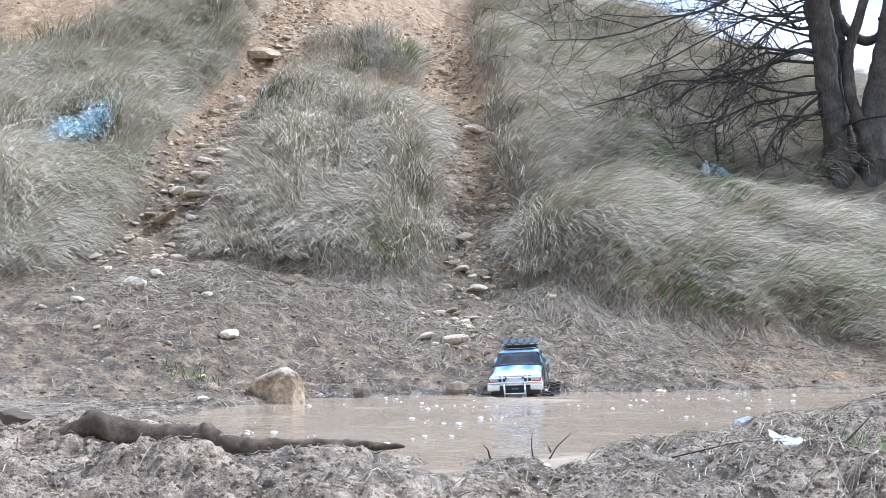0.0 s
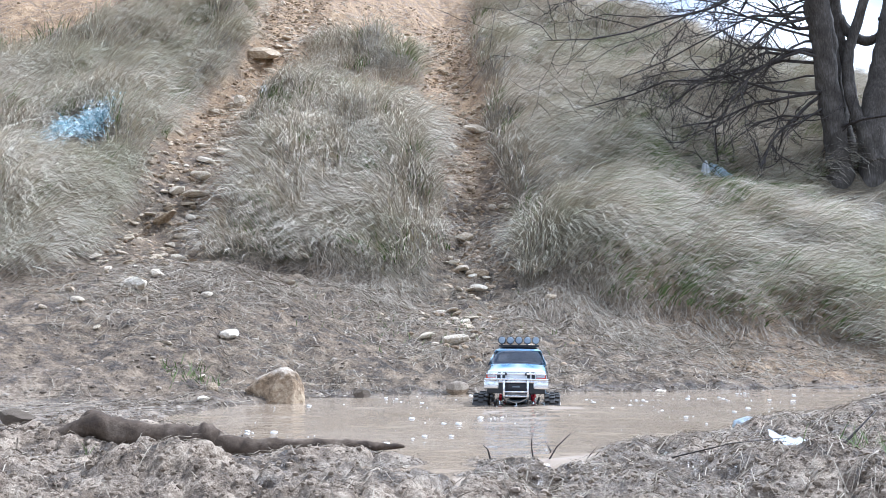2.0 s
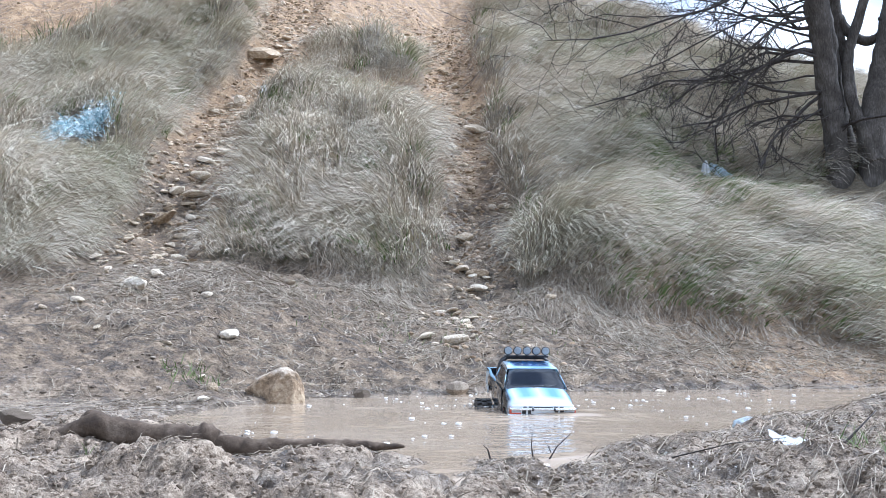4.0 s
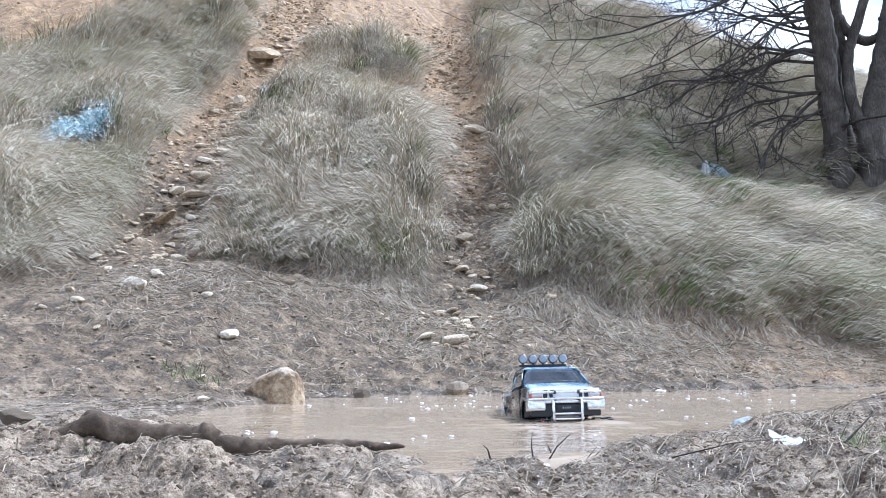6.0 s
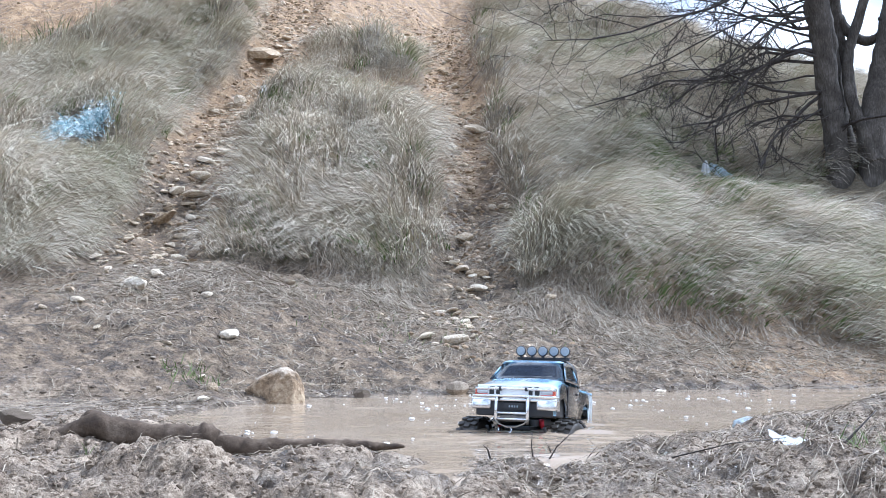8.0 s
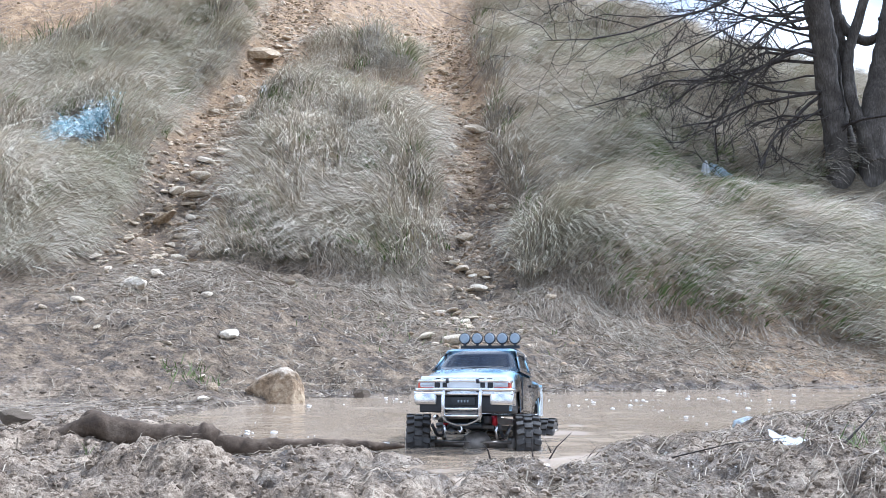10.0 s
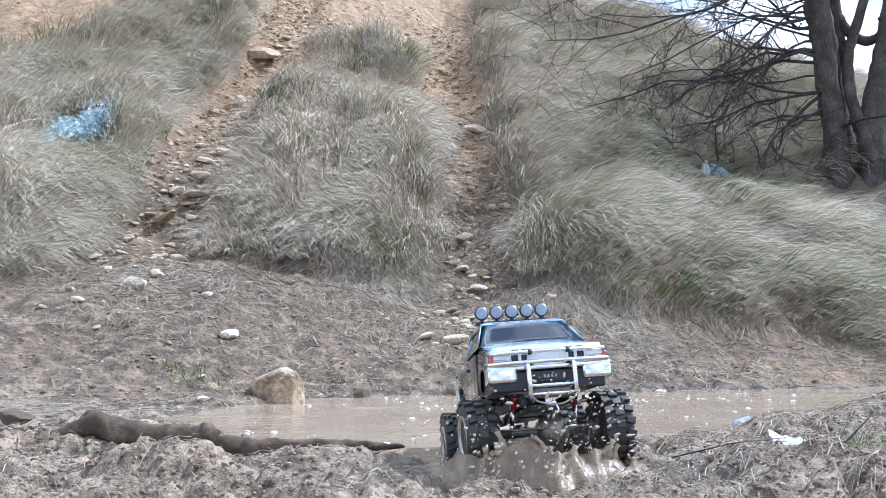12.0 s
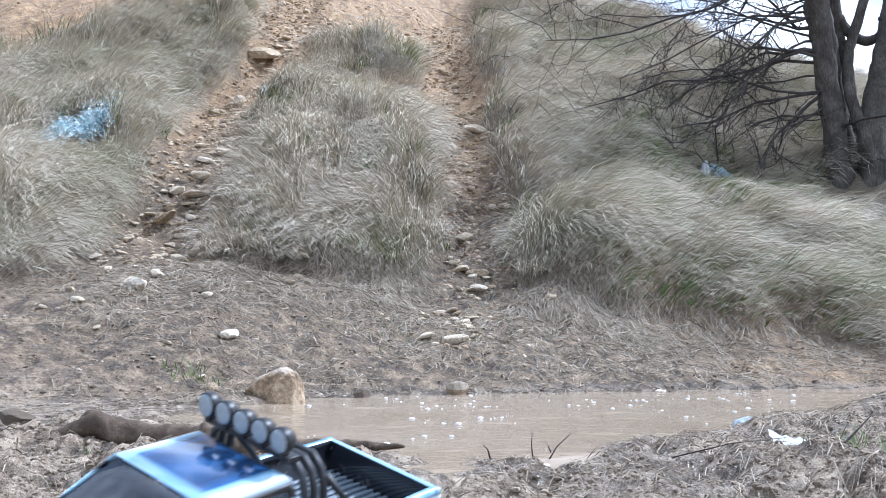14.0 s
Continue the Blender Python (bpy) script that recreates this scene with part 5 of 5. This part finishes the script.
def tufts():
    """A few fresh green tufts on the mud and the bank."""
    rng = np.random.default_rng(33)
    spots = ((-0.86, 3.45, 0.06, 60, 0.07), (-0.62, 1.80, 0.008, 5, 0.035), (-0.80, 1.75, 0.012, 8, 0.025), (0.70, 1.66, 0.06, 70, 0.06), (-0.2, 4.6, 0.2, 60, 0.06), (0.35, 4.75, 0.2, 50, 0.05))
    for x0, y0, wide, n, tall in spots:
        x, y = x0 + rng.normal(0, wide, n), y0 + rng.normal(0, wide, n)
        ang = rng.uniform(0, 2 * np.pi, n)
        blades("grass_tuft", np.stack([x, y, land(x, y)], 1), np.stack([np.cos(ang), np.sin(ang)], 1), tall * rng.uniform(0.5, 1.2, n), rng.uniform(0.002, 0.0035, n) * (0.7 if y0 < 2 else 1.3), rng.uniform(0.3, 1.3, n), M_GREEN, "small fresh green grass tuft in the mud", 34)


tufts()


def foam():
    """White bubbles that float in loose rafts."""
    rng = np.random.default_rng(55)
    n = 420
    cx, cy = rng.uniform(-0.5, 1.4, 60), rng.uniform(2.0, 3.95, 60)
    k = rng.integers(0, 60, n)
    x, y = cx[k] + rng.normal(0, 0.035, n), cy[k] + rng.normal(0, 0.03, n)
    loose = rng.random(n) < 0.35
    x, y = np.where(loose, rng.uniform(-0.6, 1.8, n), x), np.where(loose, rng.uniform(1.95, 4.1, n), y)
    ok = lie(x, y) < -0.01
    x, y = x[ok], y[ok]
    r = 0.0010 + 0.008 * rng.random(len(x)) ** 5
    bm = bmesh.new()
    bmesh.ops.create_icosphere(bm, subdivisions=1, radius=1)
    v0, f0 = np.array([v.co[:] for v in bm.verts]), np.array([[v.index for v in f.verts] for f in bm.faces])
    bm.free()
    v = v0[None] * (r[:, None, None] * np.array([1.15, 1.15, 0.55])) + np.stack([x, y, ripples(x, y) + 0.0006], 1)[:, None]
    f = (f0[None] + (np.arange(len(x)) * len(v0))[:, None, None]).reshape(-1, 3)
    raw_mesh("foam", v.reshape(-1, 3), f, plain("foam_bubbles", (0.72, 0.69, 0.64), 0.25, 0, 200, 0.15), "white foam bubbles floating on the puddle", "stuff", "foam")


foam()


# ---- water that moves ----
def build_wake():
    """Low rings of ripples, tucked under the water at their rim."""
    bm, rings = bmesh.new(), []
    for j in range(46):
        r = 0.010 + 0.0092 * j
        ring = []
        for i in range(72):
            a = 2 * math.pi * i / 72
            x, y = r * math.cos(a) * 1.15, r * math.sin(a) * 0.8
            fade = max(0.0, 1 - (r / 0.42) ** 2)
            z = 0.0040 + 0.0075 * fade * noise.noise(Vector((x * 7, y * 24, 3))) + 0.0015 * fade * noise.noise(Vector((x * 30, y * 70, 0))) - 0.012 * (r / 0.42) ** 6
            ring.append(bm.verts.new((x, y, z)))
        rings.append(ring)
    for a, b in zip(rings, rings[1:]):
        for i in range(72):
            bm.faces.new((a[i], a[(i + 1) % 72], b[(i + 1) % 72], b[i]))
    bm.faces.new(rings[0])
    return tagged(part("wake", bm, M_WATER), "rippled muddy wake round the moving truck", "wake")


def build_mud_wave():
    """A ragged bow wave of brown water as wide as the truck, torn into tongues along its crest."""
    rng = random.Random(61)
    bm, rows, tops = bmesh.new(), [], []
    for i in range(101):
        u = i / 50 - 1
        x = 0.19 * u
        crest = (0.058 * (1 - 0.5 * u * u) + 0.040 * noise.noise(Vector((x * 11, 0, 2))) + 0.014 * noise.noise(Vector((x * 40, 0, 5)))) * (1 - abs(u) ** 6)
        tops.append((x, 0.05 * u * u, crest))
        row = []
        for y, h in ((-0.085, -0.03), (-0.062, 0.2), (-0.044, 0.42), (-0.032, 0.66), (-0.020, 0.9), (-0.008, 1.0), (0.004, 0.92), (0.012, 0.7), (0.024, 0.45), (0.045, 0.1), (0.07, -0.05)):
            z = max(h, 0) * max(crest, 0.004) + (-0.16 if h < 0 else 0)
            lump = 0.016 * noise.noise(Vector((x * 30, y * 45, 1))) + 0.008 * noise.noise(Vector((x * 75, y * 90, 4)))
            row.append(bm.verts.new((x + 0.006 * noise.noise(Vector((x * 50, y * 50, 3))), y * 0.8 + 0.05 * u * u + 0.012 * noise.noise(Vector((x * 40, y * 60, 8))), z + lump)))
        rows.append(row)
    for a, b in zip(rows, rows[1:]):
        for i in range(len(a) - 1):
            bm.faces.new((a[i], a[i + 1], b[i + 1], b[i]))
    bmesh.ops.solidify(bm, geom=bm.faces[:], thickness=0.003)
    wave = tagged(part("mud_wave", bm, M_SLURRY), "ragged brown wave of muddy water pushed up by the truck", "muddy water")
    for _ in range(13):
        x, y, z = rng.choice(tops[10:-10])
        tall, lean = rng.uniform(0.012, 0.034) * (0.5 + 0.5 * rng.random()), rng.gauss(0, 0.4)
        p = Vector((x, y - 0.005, max(z, 0) - 0.012))
        pts = [p + Vector((lean * tall * k * k / 9, -0.4 * tall * k / 3 + rng.gauss(0, 0.001), tall * (k / 3) ** 0.85 * 1.3)) for k in range(4)]
        wide = rng.uniform(0.004, 0.010)
        part("tongue", tube(pts, [wide * 1.5, wide, wide * 0.55, wide * 0.7], 7), M_SLURRY, wave)
    return wave


def build_splash(seed, wide, count, tall):
    """Flying drops and blobs of mud."""
    rng = random.Random(seed)
    bm = bmesh.new()
    for _ in range(count):
        r = 0.0009 + 0.0032 * rng.random() ** 3
        p = Vector((rng.gauss(0, wide), rng.gauss(0, 0.02), rng.random() ** 1.4 * tall))
        bmesh.ops.create_icosphere(bm, subdivisions=1, radius=r, matrix=Matrix.Translation(p) @ pose(0, 0, 0, rng.uniform(0, 90), rng.uniform(0, 90), 0) @ Matrix.Diagonal((0.7, 0.8, rng.uniform(1.0, 2.6), 1)))
    return tagged(part("mud_splash", bm, M_DROPS), "flying drops of brown muddy water", "splash")


M_SLURRY = plain("brown_slurry", (0.36, 0.275, 0.19), 0.2, 0, 40, 0.3, 0.006, Specular_IOR_Level=0.5)
M_DROPS = plain("muddy_drops", (0.50, 0.42, 0.33), 0.12, 0, 90, 0.25, Specular_IOR_Level=0.8)
wake = build_wake()
mud_wave = build_mud_wave()
SPLASH_ROWS = ((0.05, 1.70, 10.8, 0.02), (0.24, 1.66, 10.9, 0.03), (0.20, 1.56, 11.8, 0.06), (0.10, 1.55, 11.9, 0.04), (0.25, 1.53, 12.2, 0.07), (0.02, 1.60, 12.3, 0.05), (0.24, 1.52, 12.6, 0.03), (0.20, 1.52, 12.9, 0.06))
splashes = [build_splash(200 + k, 0.070, 190, 0.11) for k in range(len(SPLASH_ROWS))]
for drops in splashes:
    tagged(drops, group="mud splashes", kind="stuff")


# ---- what moves ----
def motions():
    walk(truck, [
        (0.0, ride(0.301, 3.814, -0.092, -2.9, 3.8, -10.0)),
        (0.5, ride(0.269, 3.544, -0.089, -2.0, -0.0, -12.5)),
        (1.0, ride(0.253, 3.453, -0.080, -3.6, -2.8, -11.6)),
        (1.5, ride(0.247, 3.419, -0.077, -4.4, -3.6, -9.3)),
        (2.0, ride(0.244, 3.342, -0.084, 0.6, -1.8, -5.9)),
        (2.5, ride(0.234, 3.243, -0.071, -5.0, -3.3, -2.3)),
        (3.0, ride(0.233, 3.239, -0.077, -2.2, 6.2, 2.4)),
        (3.2, ride(0.233, 3.191, -0.085, -0.6, 10.7, 3.6)),
        (5.3, ride(0.282, 2.932, -0.143, 1.6, 0.0, 6.4)),
        (6.0, ride(0.291, 2.776, -0.126, -1.0, -6.8, 5.5)),
        (6.5, ride(0.299, 2.760, -0.126, -0.5, -6.5, 3.4)),
        (7.0, ride(0.294, 2.660, -0.114, -0.3, -11.1, -3.1)),
        (7.5, ride(0.269, 2.606, -0.101, -4.5, -8.0, -10.2)),
        (8.0, ride(0.224, 2.493, -0.101, 0.7, -6.1, -18.5)),
        (8.2, ride(0.206, 2.446, -0.098, 2.2, -4.5, -20.3)),
        (10.3, ride(0.086, 2.114, -0.059, -0.5, -6.8, -9.0)),
        (10.6, ride(0.090, 2.031, -0.050, 0.1, -7.7, -3.4)),
        (11.0, ride(0.106, 1.976, -0.046, -1.3, -7.6, 2.1)),
        (11.5, ride(0.131, 1.896, -0.032, 0.3, -2.7, 5.8)),
        (12.0, ride(0.154, 1.800, -0.012, -3.8, -8.4, 6.0)),
        (12.5, ride(0.142, 1.736, -0.005, -2.1, -3.5, 5.1)),
        (12.7, ride(0.143, 1.736, -0.031, -1.8, 9.6, 3.4)),
        (13.0, ride(0.142, 1.715, -0.020, -7.9, 0.4, 2.8)),
        (13.3, ride(0.113, 1.646, -0.042, 4.8, 2.1, -4.5)),
        (13.5, ride(0.052, 1.500, -0.060, -2.5, 4.5, -13.5)),
        (13.6, ride(0.003, 1.387, -0.073, -4.6, 10.0, -19.3)),
        (13.8, ride(-0.108, 1.176, -0.106, 4.2, 7.7, -27.9)),
        (14.0, ride(-0.248, 1.036, -0.141, 14.7, 8.4, -41.7)),
    ])
    steer = ([0, 5.3, 6.6, 7.2, 8.2, 9.4, 10.2, 10.9, 11.6, 13.0, 13.25, 14.0], [-6, 8, -4, -16, -14, 8, 16, 12, 4, 2, -20, -22])
    for k, wheel in enumerate(truck_wheels):
        hub = wheel.location.copy()
        rows = []
        for i in range(71):
            t = 0.2 * i
            turn = np.interp(t, *steer) if k < 2 else 0.0
            rows.append((t, Matrix.Translation(hub) @ Matrix.Rotation(radians(turn), 4, "Z") @ Matrix.Rotation(radians(62 * i + 20 * k), 4, "X")))
        walk(wheel, rows)
    # the wake goes with the truck on the water's face
    walk(wake, [(0.0, ride(0.28, 3.45, 0, 0, 0, 0)), (3.2, ride(0.24, 2.95, 0, 0, 0, 0)), (5.3, ride(0.30, 2.72, 0, 0, 0, 0)), (8.2, ride(0.20, 2.38, 0, 0, 0, 0)),
                (10.3, ride(0.15, 2.36, 0, 0, 0, 0)), (12.0, ride(0.15, 2.42, -0.003, 0, 0, 0)), (14.0, ride(0.15, 2.45, -0.012, 0, 0, 0))])
    # mud thrown up before the wheels as they climb the bank
    walk(mud_wave, [(0.0, ride(0.09, 1.95, -0.16, 0, 0, 0)), (9.6, ride(0.09, 1.95, -0.16, 0, 0, 0)), (10.3, ride(0.07, 1.84, -0.030, 0, 0, -6)), (10.6, ride(0.07, 1.80, -0.020, 0, 0, -2)), (11.0, ride(0.03, 1.71, 0.004, 0, 0, 4)),
                    (11.3, ride(0.10, 1.70, -0.03, 0, 0, 6)), (11.6, ride(0.12, 1.68, -0.035, 0, 0, 6)), (12.0, ride(0.16, 1.60, -0.010, 0, 0, 8)), (12.5, ride(0.16, 1.58, -0.016, 0, 0, 6)), (12.9, ride(0.14, 1.58, -0.055, 0, 0, 5)), (13.4, ride(0.14, 1.60, -0.16, 0, 0, 5)), (14.0, ride(0.14, 1.60, -0.16, 0, 0, 5))])
    for k, drops in enumerate(splashes):
        x, y, t0, up = SPLASH_ROWS[k]
        walk(drops, [(0.0, ride(x, y, -0.16, 0, 0, 0)), (t0 - 0.2, ride(x, y, -0.16, 0, 0, 0)), (t0, ride(x, y - 0.01, -0.05, 0, 5, 0)), (t0 + 0.2, ride(x, y - 0.03, up, 0, 12, 5)), (t0 + 0.4, ride(x, y - 0.05, up * 0.8, 0, 18, 8)), (t0 + 0.7, ride(x, y - 0.07, -0.16, 0, 20, 9)), (14.0, ride(x, y - 0.07, -0.16, 0, 20, 9))])


motions()
